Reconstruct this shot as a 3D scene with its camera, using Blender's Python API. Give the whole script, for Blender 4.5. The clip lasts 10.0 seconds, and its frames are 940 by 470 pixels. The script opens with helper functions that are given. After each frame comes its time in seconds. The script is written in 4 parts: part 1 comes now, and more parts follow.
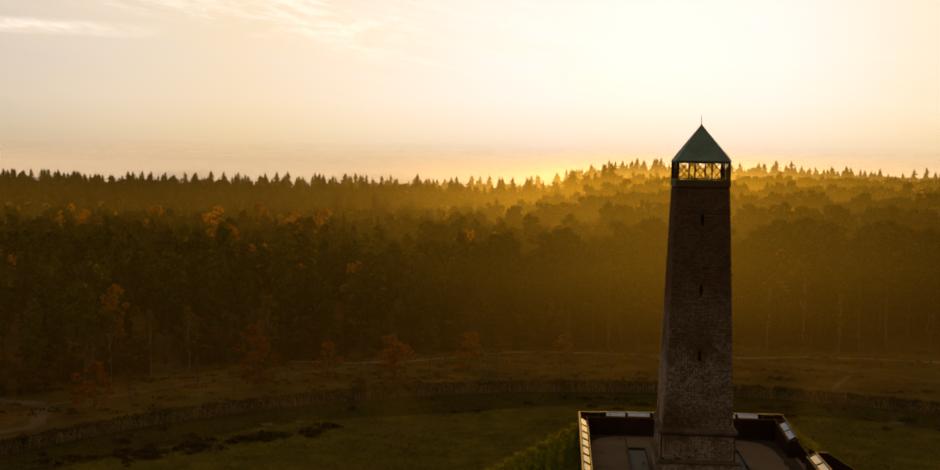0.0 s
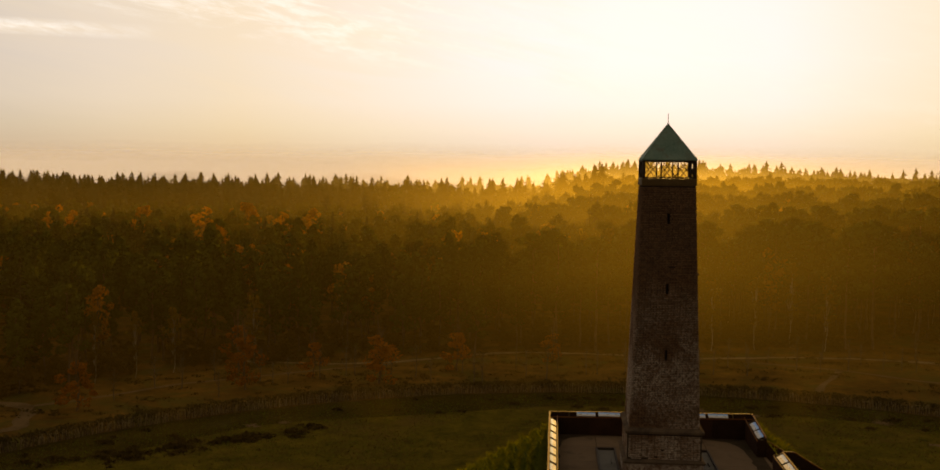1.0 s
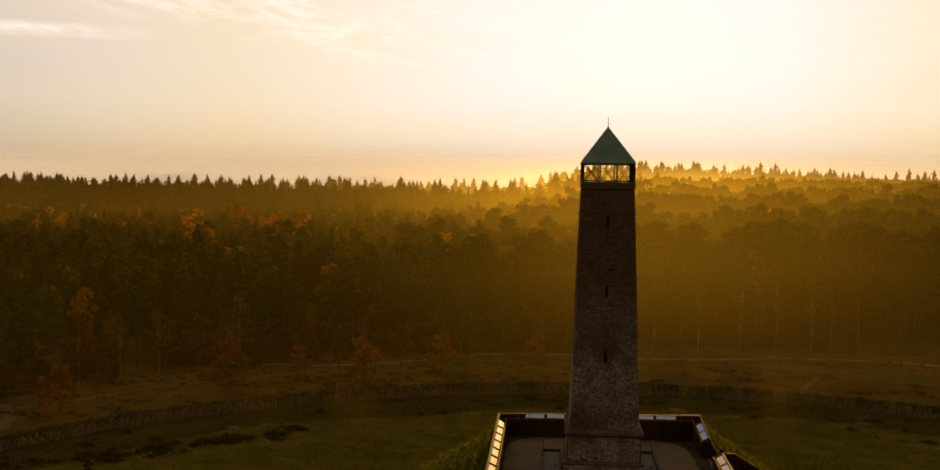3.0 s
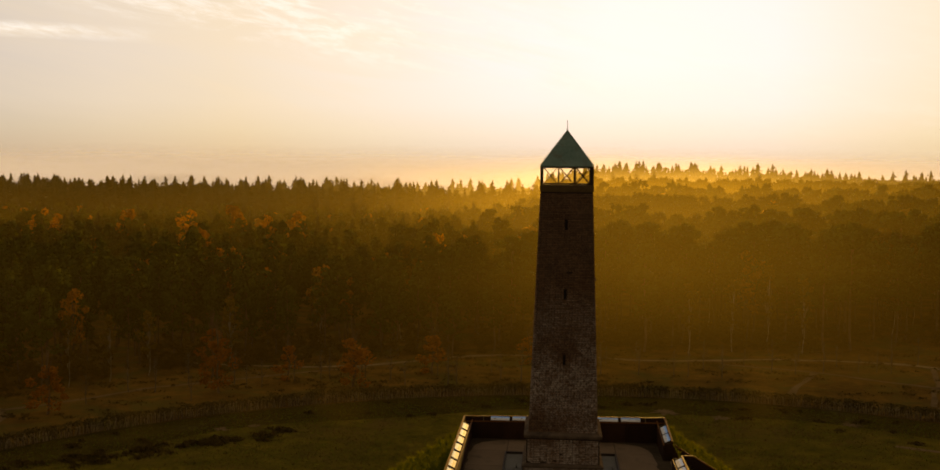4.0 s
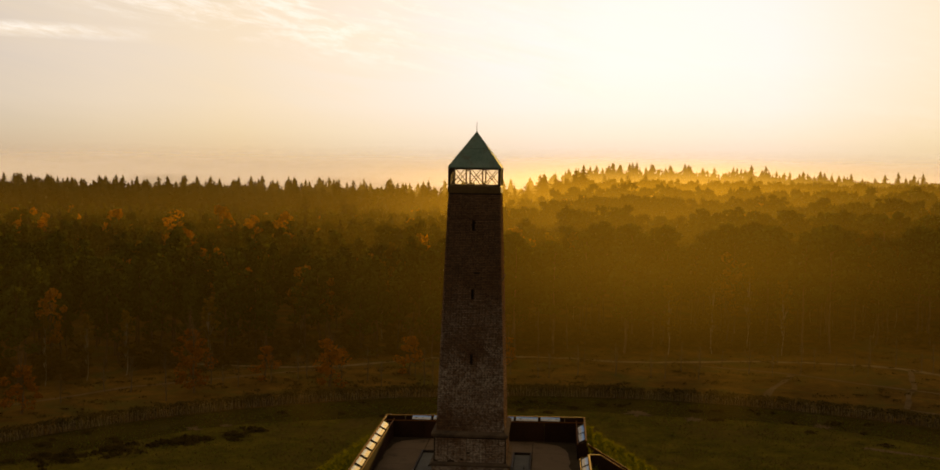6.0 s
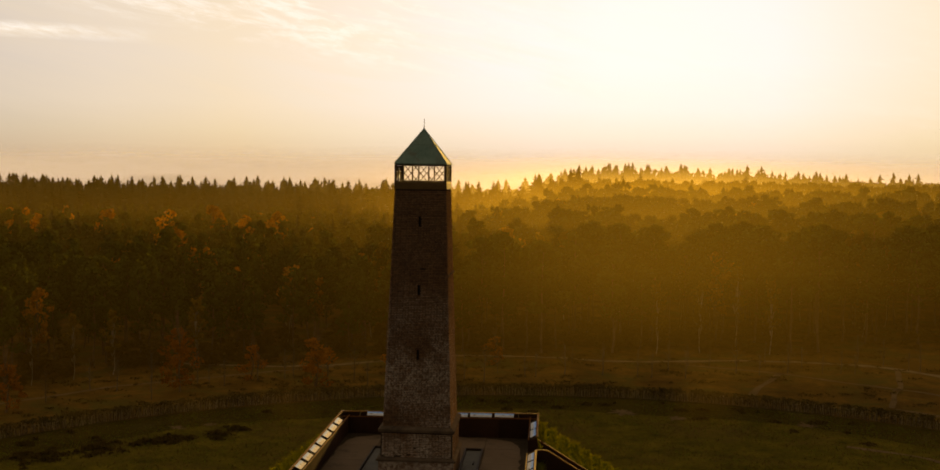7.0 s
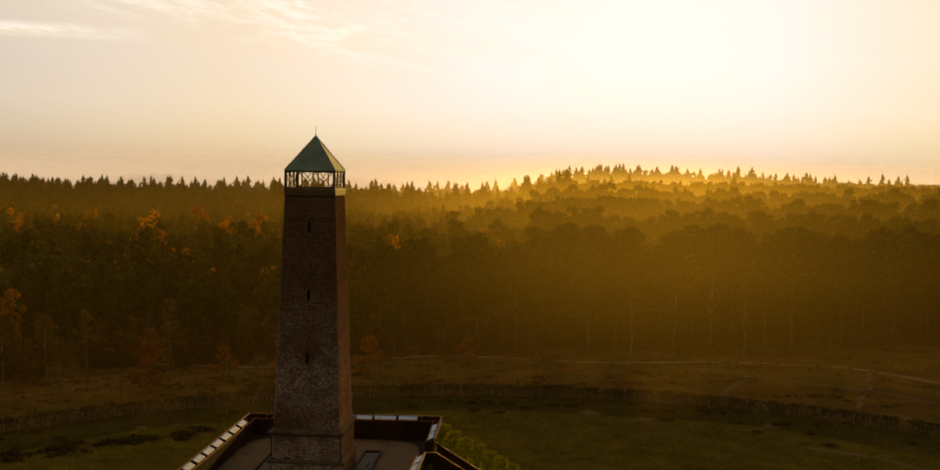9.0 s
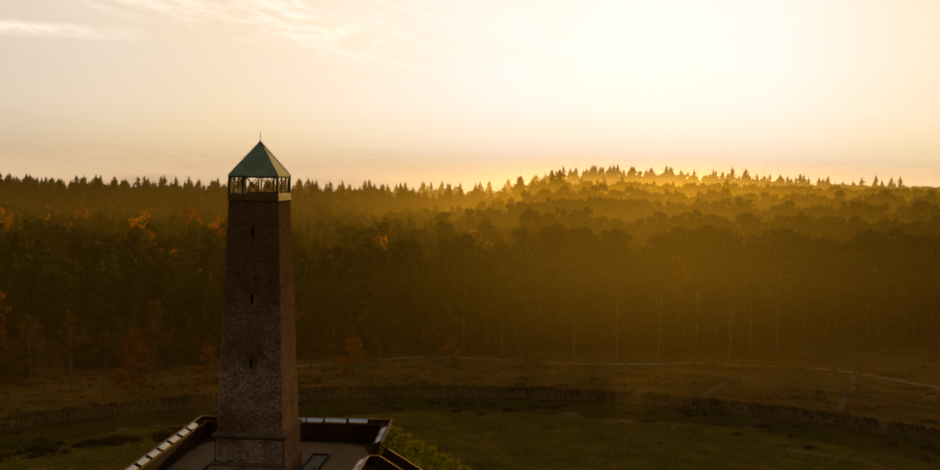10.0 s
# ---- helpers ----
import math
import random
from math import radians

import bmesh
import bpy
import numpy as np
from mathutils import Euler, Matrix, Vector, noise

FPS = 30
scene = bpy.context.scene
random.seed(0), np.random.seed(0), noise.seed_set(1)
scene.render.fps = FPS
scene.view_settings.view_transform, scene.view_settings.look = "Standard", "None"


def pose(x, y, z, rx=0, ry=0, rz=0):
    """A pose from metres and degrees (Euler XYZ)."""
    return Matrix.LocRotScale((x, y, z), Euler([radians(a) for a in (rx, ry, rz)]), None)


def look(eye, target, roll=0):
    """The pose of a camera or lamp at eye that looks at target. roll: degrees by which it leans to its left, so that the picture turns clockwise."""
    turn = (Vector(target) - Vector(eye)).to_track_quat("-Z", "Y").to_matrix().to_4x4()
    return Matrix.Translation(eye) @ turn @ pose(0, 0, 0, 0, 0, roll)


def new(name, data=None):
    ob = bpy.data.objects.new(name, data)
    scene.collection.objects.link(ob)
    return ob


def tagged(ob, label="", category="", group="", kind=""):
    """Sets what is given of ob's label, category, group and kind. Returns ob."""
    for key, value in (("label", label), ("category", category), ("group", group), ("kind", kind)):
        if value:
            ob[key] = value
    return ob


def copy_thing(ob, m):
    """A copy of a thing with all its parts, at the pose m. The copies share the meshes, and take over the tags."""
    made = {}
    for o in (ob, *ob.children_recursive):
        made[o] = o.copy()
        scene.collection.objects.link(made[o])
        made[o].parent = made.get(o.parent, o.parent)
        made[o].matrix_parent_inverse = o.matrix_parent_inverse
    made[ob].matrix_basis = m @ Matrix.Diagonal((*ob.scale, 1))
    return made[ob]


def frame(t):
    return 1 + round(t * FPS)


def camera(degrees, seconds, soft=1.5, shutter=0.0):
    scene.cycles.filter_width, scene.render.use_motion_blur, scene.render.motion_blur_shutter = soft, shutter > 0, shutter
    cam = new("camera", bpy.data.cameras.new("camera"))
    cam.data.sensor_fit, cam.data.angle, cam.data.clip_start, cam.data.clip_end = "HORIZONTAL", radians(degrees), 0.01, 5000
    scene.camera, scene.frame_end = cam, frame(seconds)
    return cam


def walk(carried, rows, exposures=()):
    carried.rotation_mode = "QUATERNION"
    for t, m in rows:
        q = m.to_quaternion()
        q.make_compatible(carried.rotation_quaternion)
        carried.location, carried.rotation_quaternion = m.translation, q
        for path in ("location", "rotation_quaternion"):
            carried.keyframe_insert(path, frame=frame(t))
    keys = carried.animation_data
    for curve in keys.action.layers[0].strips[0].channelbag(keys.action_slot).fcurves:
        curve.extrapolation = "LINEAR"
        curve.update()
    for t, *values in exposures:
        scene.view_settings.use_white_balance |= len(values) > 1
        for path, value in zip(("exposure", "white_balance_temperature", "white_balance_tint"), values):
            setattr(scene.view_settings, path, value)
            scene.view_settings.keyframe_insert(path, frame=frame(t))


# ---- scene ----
cam = camera(47.9, 10.0, soft=1.6)
PATH = [
    (0, (-5.017, -39.646, 11.338), (-5.191, -37.658, 11.21), 0.7),
    (0.5, (-4.564, -39.484, 11.298), (-4.724, -37.494, 11.171), 0.7),
    (1, (-4.063, -39.412, 11.271), (-4.223, -37.423, 11.145), 0.7),
    (1.5, (-3.65, -39.434, 11.274), (-3.809, -37.445, 11.149), 0.7),
    (2, (-3.167, -39.465, 11.267), (-3.326, -37.475, 11.143), 0.8),
    (2.5, (-2.622, -39.462, 11.309), (-2.779, -37.472, 11.185), 0.7),
    (4, (-0.479, -39.405, 11.471), (-0.635, -37.415, 11.349), 0.6),
    (4.5, (0.282, -39.405, 11.485), (0.126, -37.415, 11.364), 0.7),
    (5, (1.116, -39.434, 11.528), (0.961, -37.444, 11.406), 0.7),
    (5.5, (1.947, -39.544, 11.557), (1.792, -37.553, 11.436), 0.8),
    (7, (4.814, -39.526, 11.386), (4.661, -37.536, 11.267), 0.8),
    (7.5, (5.759, -39.539, 11.407), (5.608, -37.549, 11.288), 0.8),
    (8, (6.795, -39.589, 11.455), (6.645, -37.599, 11.335), 0.8),
    (8.5, (7.826, -39.652, 11.537), (7.676, -37.661, 11.418), 0.8),
    (9, (8.915, -39.811, 11.699), (8.766, -37.82, 11.58), 0.9),
    (9.5, (9.943, -39.937, 11.828), (9.796, -37.946, 11.709), 0.9),
    (10, (11.03, -40.003, 11.927), (10.885, -38.011, 11.809), 1.0),
]
walk(cam, [(t, look(eye, target, roll)) for t, eye, target, roll in PATH], [(0.0, 0.0, 11500, 12), (10.0, 0.0, 11500, 12)])

# ---------------------------------------------------------------- world and sun
GROUND = -20.5                      # the heath; the platform on the mound is z = 0
SUN_AZ, SUN_EL = 5.0, 5.4           # degrees right of +y, degrees up
GLOW = Vector((0.0816, 0.9919, 0.0976))   # middle of the bright air, a little left of the sun


class Nodes:
    """Short hand for building a node tree."""

    def __init__(self, tree):
        self.tree = tree
        tree.nodes.clear()

    def add(self, kind, _out=0, **inputs):
        node = self.tree.nodes.new(kind)
        for key, value in inputs.items():
            self.put(node.inputs[key.replace("_", " ")], value)
        return node

    def put(self, socket, value):
        if isinstance(value, bpy.types.NodeSocket):
            self.tree.links.new(value, socket)
        else:
            socket.default_value = value

    def math(self, op, a, b=0.0, clamp=False):
        node = self.tree.nodes.new("ShaderNodeMath")
        node.operation, node.use_clamp = op, clamp
        self.put(node.inputs[0], a)
        self.put(node.inputs[1], b)
        return node.outputs[0]

    def mix(self, fac, a, b, blend="MIX"):
        node = self.tree.nodes.new("ShaderNodeMix")
        node.data_type, node.blend_type = "RGBA", blend
        self.put(node.inputs[0], fac)
        self.put(node.inputs[6], a if isinstance(a, bpy.types.NodeSocket) else (*a, 1.0))
        self.put(node.inputs[7], b if isinstance(b, bpy.types.NodeSocket) else (*b, 1.0))
        return node.outputs[2]

    def ramp(self, fac, stops):
        node = self.tree.nodes.new("ShaderNodeValToRGB")
        ends = node.color_ramp.elements
        while len(ends) < len(stops):
            ends.new(0.5)
        for e, (p, c) in zip(ends, stops):
            e.position = p
            e.color = (*c, 1.0) if isinstance(c, tuple) else (c, c, c, 1.0)
        self.put(node.inputs[0], fac)
        return node.outputs[0]

    def noise(self, vector, scale, detail=4.0, rough=0.55, warp=0.0):
        node = self.tree.nodes.new("ShaderNodeTexNoise")
        self.put(node.inputs["Vector"], vector)
        for key, value in (("Scale", scale), ("Detail", detail), ("Roughness", rough), ("Distortion", warp)):
            node.inputs[key].default_value = value
        return node.outputs["Fac"]

    def scaled(self, vector, x, y, z):
        node = self.tree.nodes.new("ShaderNodeMapping")
        self.put(node.inputs["Vector"], vector)
        node.inputs["Scale"].default_value = (x, y, z)
        return node.outputs[0]


world = bpy.data.worlds.new("dawn_sky")
scene.world = world
world.use_nodes = True
n = Nodes(world.node_tree)
coord = n.add("ShaderNodeTexCoord").outputs["Generated"]
way = n.add("ShaderNodeVectorMath")
way.operation = "NORMALIZE"
n.put(way.inputs[0], coord)
way = way.outputs[0]
split = n.add("ShaderNodeSeparateXYZ", Vector=way)
up = n.math("MAXIMUM", split.outputs["Z"], 0.0)
dot = n.add("ShaderNodeVectorMath")
dot.operation = "DOT_PRODUCT"
n.put(dot.inputs[0], way)
dot.inputs[1].default_value = GLOW
away = n.math("DIVIDE", n.math("ARCCOSINE", dot.outputs["Value"]), math.pi)
sky = n.add("ShaderNodeTexSky")
sky.sky_type, sky.sun_disc = "NISHITA", False
sky.sun_elevation, sky.sun_rotation = radians(SUN_EL), radians(SUN_AZ)
sky.air_density, sky.dust_density, sky.ozone_density = 1.4, 4.0, 1.0
# the air: white round the sun, cream and then pale rose-grey away from it
air = n.ramp(away, [(0.0, (0.476, 0.620, 0.965)), (0.036, (0.476, 0.617, 0.951)), (0.05, (0.482, 0.613, 0.903)), (0.083, (0.496, 0.586, 0.772)), (0.122, (0.489, 0.531, 0.613)), (0.156, (0.448, 0.493, 0.607)), (0.189, (0.386, 0.431, 0.551)), (0.333, (0.283, 0.265, 0.262)), (0.5, (0.186, 0.162, 0.138)), (1.0, (0.152, 0.128, 0.107))])
air = n.mix(1.0, air, (1.4, 1.4, 1.4), "MULTIPLY")
low = n.ramp(up, [(0.0, (0.90, 0.72, 0.54)), (0.012, (0.93, 0.78, 0.60)), (0.035, (0.98, 0.91, 0.76)), (0.06, (1.0, 0.98, 0.92)), (0.10, 1.0), (0.17, 1.0), (0.5, (0.80, 0.84, 0.92)), (1.0, (0.70, 0.74, 0.84))])
air = n.mix(1.0, air, low, "MULTIPLY")
air = n.mix(1.0, air, n.ramp(split.outputs["X"], [(0.20, (1.0, 1.0, 1.0)), (0.37, (0.99, 0.95, 0.82))]), "MULTIPLY")
# high cloud: a long bank sloping down to the right, soft below and torn above, and one thin streak under it
tilt = n.math("ADD", split.outputs["Z"], n.math("MULTIPLY", split.outputs["X"], 0.176))
drawn = n.add("ShaderNodeCombineXYZ", X=n.math("MULTIPLY", split.outputs["X"], 7.0), Y=0.0, Z=n.math("MULTIPLY", tilt, 42.0)).outputs[0]
puff = n.ramp(n.noise(drawn, 1.1, 8.0, 0.58, 0.7), [(0.44, 0.0), (0.54, 0.8), (0.64, 1.0)])
torn = n.ramp(n.noise(n.scaled(drawn, 2.5, 1.0, 1.6), 2.1, 7.0, 0.65, 0.4), [(0.38, 0.30), (0.58, 1.0)])
bank = n.math("MULTIPLY", n.ramp(tilt, [(0.060, 0.0), (0.080, 0.9), (0.12, 1.0), (0.22, 0.6)]), n.ramp(n.math("ADD", split.outputs["X"], 0.5), [(0.0, 0.2), (0.10, 0.9), (0.28, 1.0), (0.42, 0.25), (0.62, 0.12)]))
thin = n.math("MULTIPLY", n.ramp(n.math("ABSOLUTE", n.math("SUBTRACT", split.outputs["Z"], 0.117)), [(0.002, 1.0), (0.007, 0.0)]), n.ramp(n.math("ADD", split.outputs["X"], 0.6), [(0.16, 1.0), (0.25, 0.0)]))
cloud = n.math("MAXIMUM", n.math("MULTIPLY", n.math("MULTIPLY", puff, torn), bank), n.math("MULTIPLY", thin, n.math("ADD", n.math("MULTIPLY", torn, 0.6), 0.4)))
veil = n.math("MULTIPLY", n.ramp(n.noise(n.scaled(drawn, 0.5, 1.0, 0.5), 1.0, 5.0, 0.6, 0.8), [(0.45, 0.0), (0.7, 0.3)]), n.ramp(up, [(0.03, 0.0), (0.06, 1.0)]))
air = n.mix(n.math("MULTIPLY", veil, n.ramp(split.outputs["X"], [(0.0, 1.0), (0.05, 0.0)])), air, (0.76, 0.76, 0.76))
air = n.mix(cloud, air, n.mix(torn, (0.76, 0.77, 0.80), (0.82, 0.96, 1.25)))
air_bg = n.add("ShaderNodeBackground", Color=air, Strength=1.0)
sky_bg = n.add("ShaderNodeBackground", Color=sky.outputs[0], Strength=0.006)
both = n.add("ShaderNodeAddShader")
n.put(both.inputs[0], air_bg.outputs[0])
n.put(both.inputs[1], sky_bg.outputs[0])
n.put(n.add("ShaderNodeOutputWorld").inputs["Surface"], both.outputs[0])

sun = new("sun", bpy.data.lights.new("sun", "SUN"))
sun.data.energy, sun.data.angle, sun.data.color = 4.8, radians(2.0), (1.0, 0.66, 0.20)
sun.matrix_world = look((300 * math.sin(radians(SUN_AZ)), 300 * math.cos(radians(SUN_AZ)), 300 * math.tan(radians(SUN_EL))), (0, 0, 0))
scene.view_settings.exposure = 0.0


# ---------------------------------------------------------------- materials
def surface(name, dark, light, coarse, fine, rough=0.8, metal=0.0, bump=0.3, depth=0.01, stain=None, vary=0.0, spec=0.4):
    """A two-scale surface: colour patches, grain, an optional stain and a fine relief, in metres."""
    m = bpy.data.materials.new(name)
    m.use_nodes = True
    n = Nodes(m.node_tree)
    where = n.add("ShaderNodeNewGeometry").outputs["Position"]
    big, small = n.noise(where, coarse, 5.0, 0.6, 0.3), n.noise(where, fine, 6.0, 0.65)
    fac = n.ramp(n.math("ADD", n.math("MULTIPLY", big, 0.6), n.math("MULTIPLY", small, 0.4)), [(0.34, 0.0), (0.66, 1.0)])
    colour = n.mix(fac, dark, light)
    if vary:
        rnd = n.math("ADD", n.add("ShaderNodeObjectInfo").outputs["Random"], n.add("ShaderNodeNewGeometry").outputs["Random Per Island"])
        rnd = n.math("FRACT", rnd)
        colour = n.mix(1.0, colour, n.ramp(rnd, [(0.0, 1.0 - vary), (1.0, 1.0 + vary)]), "MULTIPLY")
    if stain:
        tint, scale, lo, hi = stain
        colour = n.mix(n.ramp(n.noise(where, scale, 6.0, 0.7, 0.5), [(lo, 0.0), (hi, 1.0)]), colour, tint)
    b = n.add("ShaderNodeBump", Height=small, Strength=bump, Distance=depth)
    p = n.add("ShaderNodeBsdfPrincipled", Base_Color=colour, Metallic=metal, Roughness=n.math("ADD", n.math("MULTIPLY", big, 0.25), rough - 0.12), Normal=b.outputs[0])
    p.inputs["Specular IOR Level"].default_value = spec
    n.put(n.add("ShaderNodeOutputMaterial").inputs["Surface"], p.outputs[0])
    return m


def foliage(name, dark, light, through_light=0.5, patch=0.06):
    """Leaves: scattering on both sides, each leaf and each tree of a slightly different tone."""
    m = bpy.data.materials.new(name)
    m.use_nodes = True
    n = Nodes(m.node_tree)
    geo = n.add("ShaderNodeNewGeometry")
    rnd = n.math("ADD", n.math("MULTIPLY", geo.outputs["Random Per Island"], 0.22), n.math("MULTIPLY", n.add("ShaderNodeObjectInfo").outputs["Random"], 0.45))
    big = n.noise(geo.outputs["Position"], patch, 3.0)
    fac = n.math("ADD", rnd, n.math("MULTIPLY", n.math("SUBTRACT", big, 0.35), 0.9), True)
    colour = n.mix(fac, dark, light)
    d = n.add("ShaderNodeBsdfDiffuse", Color=colour)
    t = n.add("ShaderNodeBsdfTranslucent", Color=n.mix(1.0, colour, (1.25, 1.05, 0.6), "MULTIPLY"))
    s = n.add("ShaderNodeMixShader", Fac=through_light)
    n.put(s.inputs[1], d.outputs[0])
    n.put(s.inputs[2], t.outputs[0])
    n.put(n.add("ShaderNodeOutputMaterial").inputs["Surface"], s.outputs[0])
    return m


def brick_look(name, dark, light):
    """Old hand-made brick: each brick of its own tone, whitish lime efflorescence in patches, dark soot elsewhere. The
    -x face is whitened too, as if skylit.
    """
    m = bpy.data.materials.new(name)
    m.use_nodes = True
    n = Nodes(m.node_tree)
    geo = n.add("ShaderNodeNewGeometry")
    where = geo.outputs["Position"]
    rnd = n.math("FRACT", n.math("ADD", geo.outputs["Random Per Island"], n.add("ShaderNodeObjectInfo").outputs["Random"]))
    colour = n.mix(rnd, dark, light)
    grain = n.noise(where, 55.0, 5.0, 0.7)
    colour = n.mix(n.math("MULTIPLY", grain, 0.5), colour, (0.10, 0.065, 0.05))
    soot = n.ramp(n.noise(where, 0.9, 6.0, 0.65, 0.6), [(0.52, 0.0), (0.72, 0.35)])
    colour = n.mix(soot, colour, (0.045, 0.036, 0.03))
    facing = n.add("ShaderNodeSeparateXYZ", Vector=geo.outputs["Normal"])
    bloom_and_skylight = n.math("MULTIPLY", n.ramp(n.noise(where, 0.55, 5.0, 0.6, 0.4), [(0.38, 0.05), (0.54, 0.85)]), n.ramp(n.noise(where, 9.0, 5.0, 0.75), [(0.38, 0.05), (0.58, 1.0)]))
    low = n.ramp(n.math("DIVIDE", n.add("ShaderNodeSeparateXYZ", Vector=where).outputs["Z"], 12.0), [(0.30, 1.0), (0.62, 0.1)])
    # lime on the front face; on -x the same whitening imitates pale skylight
    bloom_and_skylight = n.math("MULTIPLY", bloom_and_skylight, n.ramp(n.math("MULTIPLY", n.math("MINIMUM", facing.outputs["X"], facing.outputs["Y"]), -1.0), [(0.3, 0.10), (0.8, 1.0)]))
    colour = n.mix(n.math("MULTIPLY", n.math("MULTIPLY", bloom_and_skylight, low), n.math("ADD", n.math("MULTIPLY", rnd, 0.35), 0.58)), colour, (0.46, 0.42, 0.38))
    b = n.add("ShaderNodeBump", Height=grain, Strength=0.5, Distance=0.006)
    p = n.add("ShaderNodeBsdfPrincipled", Base_Color=colour, Roughness=0.92, Normal=b.outputs[0])
    p.inputs["Specular IOR Level"].default_value = 0.0
    n.put(n.add("ShaderNodeOutputMaterial").inputs["Surface"], p.outputs[0])
    return m


BRICK = brick_look("old_brick", (0.078, 0.042, 0.021), (0.150, 0.080, 0.040))
MORTAR = surface("lime_mortar", (0.022, 0.016, 0.012), (0.048, 0.037, 0.028), 1.2, 40, 0.95, bump=0.5, depth=0.006, spec=0.0)
LEDGE = surface("weathered_ledge_stone", (0.055, 0.040, 0.029), (0.12, 0.088, 0.064), 2.0, 30, 0.85, stain=((0.045, 0.036, 0.028), 1.4, 0.5, 0.7), spec=0.0)
COPPER = surface("green_copper", (0.075, 0.138, 0.122), (0.15, 0.225, 0.198), 1.1, 12, 0.8, 0.0, 0.2, stain=((0.10, 0.085, 0.06), 1.6, 0.55, 0.75), spec=0.08)
BRONZE = surface("dull_bronze", (0.055, 0.036, 0.017), (0.11, 0.074, 0.034), 2.0, 20, 0.75, 0.1, 0.15, spec=0.1)
IRON = surface("dark_paint", (0.025, 0.018, 0.013), (0.05, 0.034, 0.024), 2.0, 25, 0.7, 0.0, 0.15, spec=0.08)
CORTEN = surface("rust_brown_steel", (0.020, 0.010, 0.006), (0.045, 0.022, 0.012), 0.9, 14, 0.9, 0.0, 0.2, vary=0.2, spec=0.03)
RAIL = surface("oiled_rail_wood", (0.085, 0.032, 0.008), (0.16, 0.062, 0.015), 1.5, 25, 0.7, 0.0, 0.2, spec=0.04)
SLAB = surface("grey_floor_slab", (0.100, 0.068, 0.043), (0.145, 0.101, 0.066), 0.5, 18, 0.8, stain=((0.06, 0.044, 0.030), 0.7, 0.55, 0.75), vary=0.05, spec=0.0)
DARK_EDGE = surface("dark_floor_edge", (0.026, 0.019, 0.012), (0.060, 0.044, 0.028), 1.2, 14, 0.95, bump=0.6, depth=0.02, spec=0.0)
STEEL = surface("worn_steel_plate", (0.055, 0.050, 0.040), (0.105, 0.096, 0.078), 1.5, 20, 0.8, 0.0, 0.15, spec=0.06)
HEATH = surface("dry_heath", (0.050, 0.026, 0.006), (0.150, 0.076, 0.017), 0.16, 0.9, 0.95, bump=0.8, depth=0.25, stain=((0.066, 0.052, 0.012), 0.10, 0.48, 0.62), spec=0.0)
FIELD = surface("short_grass", (0.036, 0.031, 0.004), (0.125, 0.086, 0.013), 0.30, 1.6, 0.95, bump=0.7, depth=0.15, stain=((0.088, 0.052, 0.014), 0.07, 0.50, 0.68), spec=0.0)
DARK_RIM = surface("dark_rim_ground", (0.026, 0.018, 0.003), (0.064, 0.043, 0.007), 0.12, 1.4, 0.95, bump=0.8, depth=0.2, stain=((0.075, 0.055, 0.018), 0.09, 0.55, 0.7), spec=0.0)
SAND = surface("pale_sand", (0.11, 0.074, 0.036), (0.20, 0.140, 0.072), 0.3, 3.0, 0.95, bump=0.5, depth=0.05, spec=0.0)
BARE = surface("trodden_earth", (0.080, 0.048, 0.021), (0.150, 0.094, 0.044), 0.3, 3.0, 0.95, bump=0.5, depth=0.05, spec=0.0)
TURF = surface("mound_turf", (0.030, 0.038, 0.008), (0.075, 0.080, 0.018), 0.5, 6.0, 0.95, bump=0.8, depth=0.08, spec=0.0)
BARK = surface("pine_bark", (0.055, 0.036, 0.024), (0.14, 0.085, 0.05), 0.6, 5, 0.95, bump=0.6, depth=0.03, spec=0.1)
BIRCH = surface("birch_bark", (0.11, 0.088, 0.06), (0.26, 0.21, 0.15), 0.5, 3, 0.8, bump=0.3, stain=((0.05, 0.04, 0.035), 1.8, 0.55, 0.62))
GRASS = foliage("grass_blades", (0.045, 0.066, 0.009), (0.135, 0.155, 0.022), 0.5, 0.4)
# yellower copy of the grass, painting the sunlit lips of the mound steps
LIP_GRASS = foliage("sunlit_lip_grass", (0.042, 0.056, 0.008), (0.115, 0.122, 0.020), 0.5, 0.6)
NEEDLES = foliage("pine_needles", (0.030, 0.040, 0.008), (0.078, 0.090, 0.018), 0.15)
SPRUCE = foliage("spruce_needles", (0.022, 0.026, 0.010), (0.048, 0.050, 0.018), 0.1)
AUTUMN = foliage("autumn_leaves", (0.18, 0.072, 0.012), (0.42, 0.185, 0.030), 0.4)
GOLD = foliage("birch_leaves", (0.085, 0.056, 0.010), (0.18, 0.12, 0.02), 0.55)
RUSSET = foliage("beech_leaves", (0.17, 0.050, 0.010), (0.38, 0.135, 0.024), 0.5)
HEATHER = foliage("heather", (0.050, 0.032, 0.009), (0.115, 0.074, 0.020), 0.35, 0.15)
HEDGE = foliage("dry_hedge_leaves", (0.050, 0.038, 0.012), (0.13, 0.090, 0.030), 0.4, 0.2)
BRUSH = foliage("undergrowth_leaves", (0.045, 0.030, 0.009), (0.13, 0.082, 0.020), 0.5)
TWIG = surface("bare_twigs", (0.055, 0.040, 0.028), (0.12, 0.09, 0.062), 0.8, 8, 0.9, spec=0.1)
STEM = surface("hedge_stems", (0.10, 0.072, 0.036), (0.34, 0.25, 0.14), 0.9, 6, 0.9, spec=0.1)


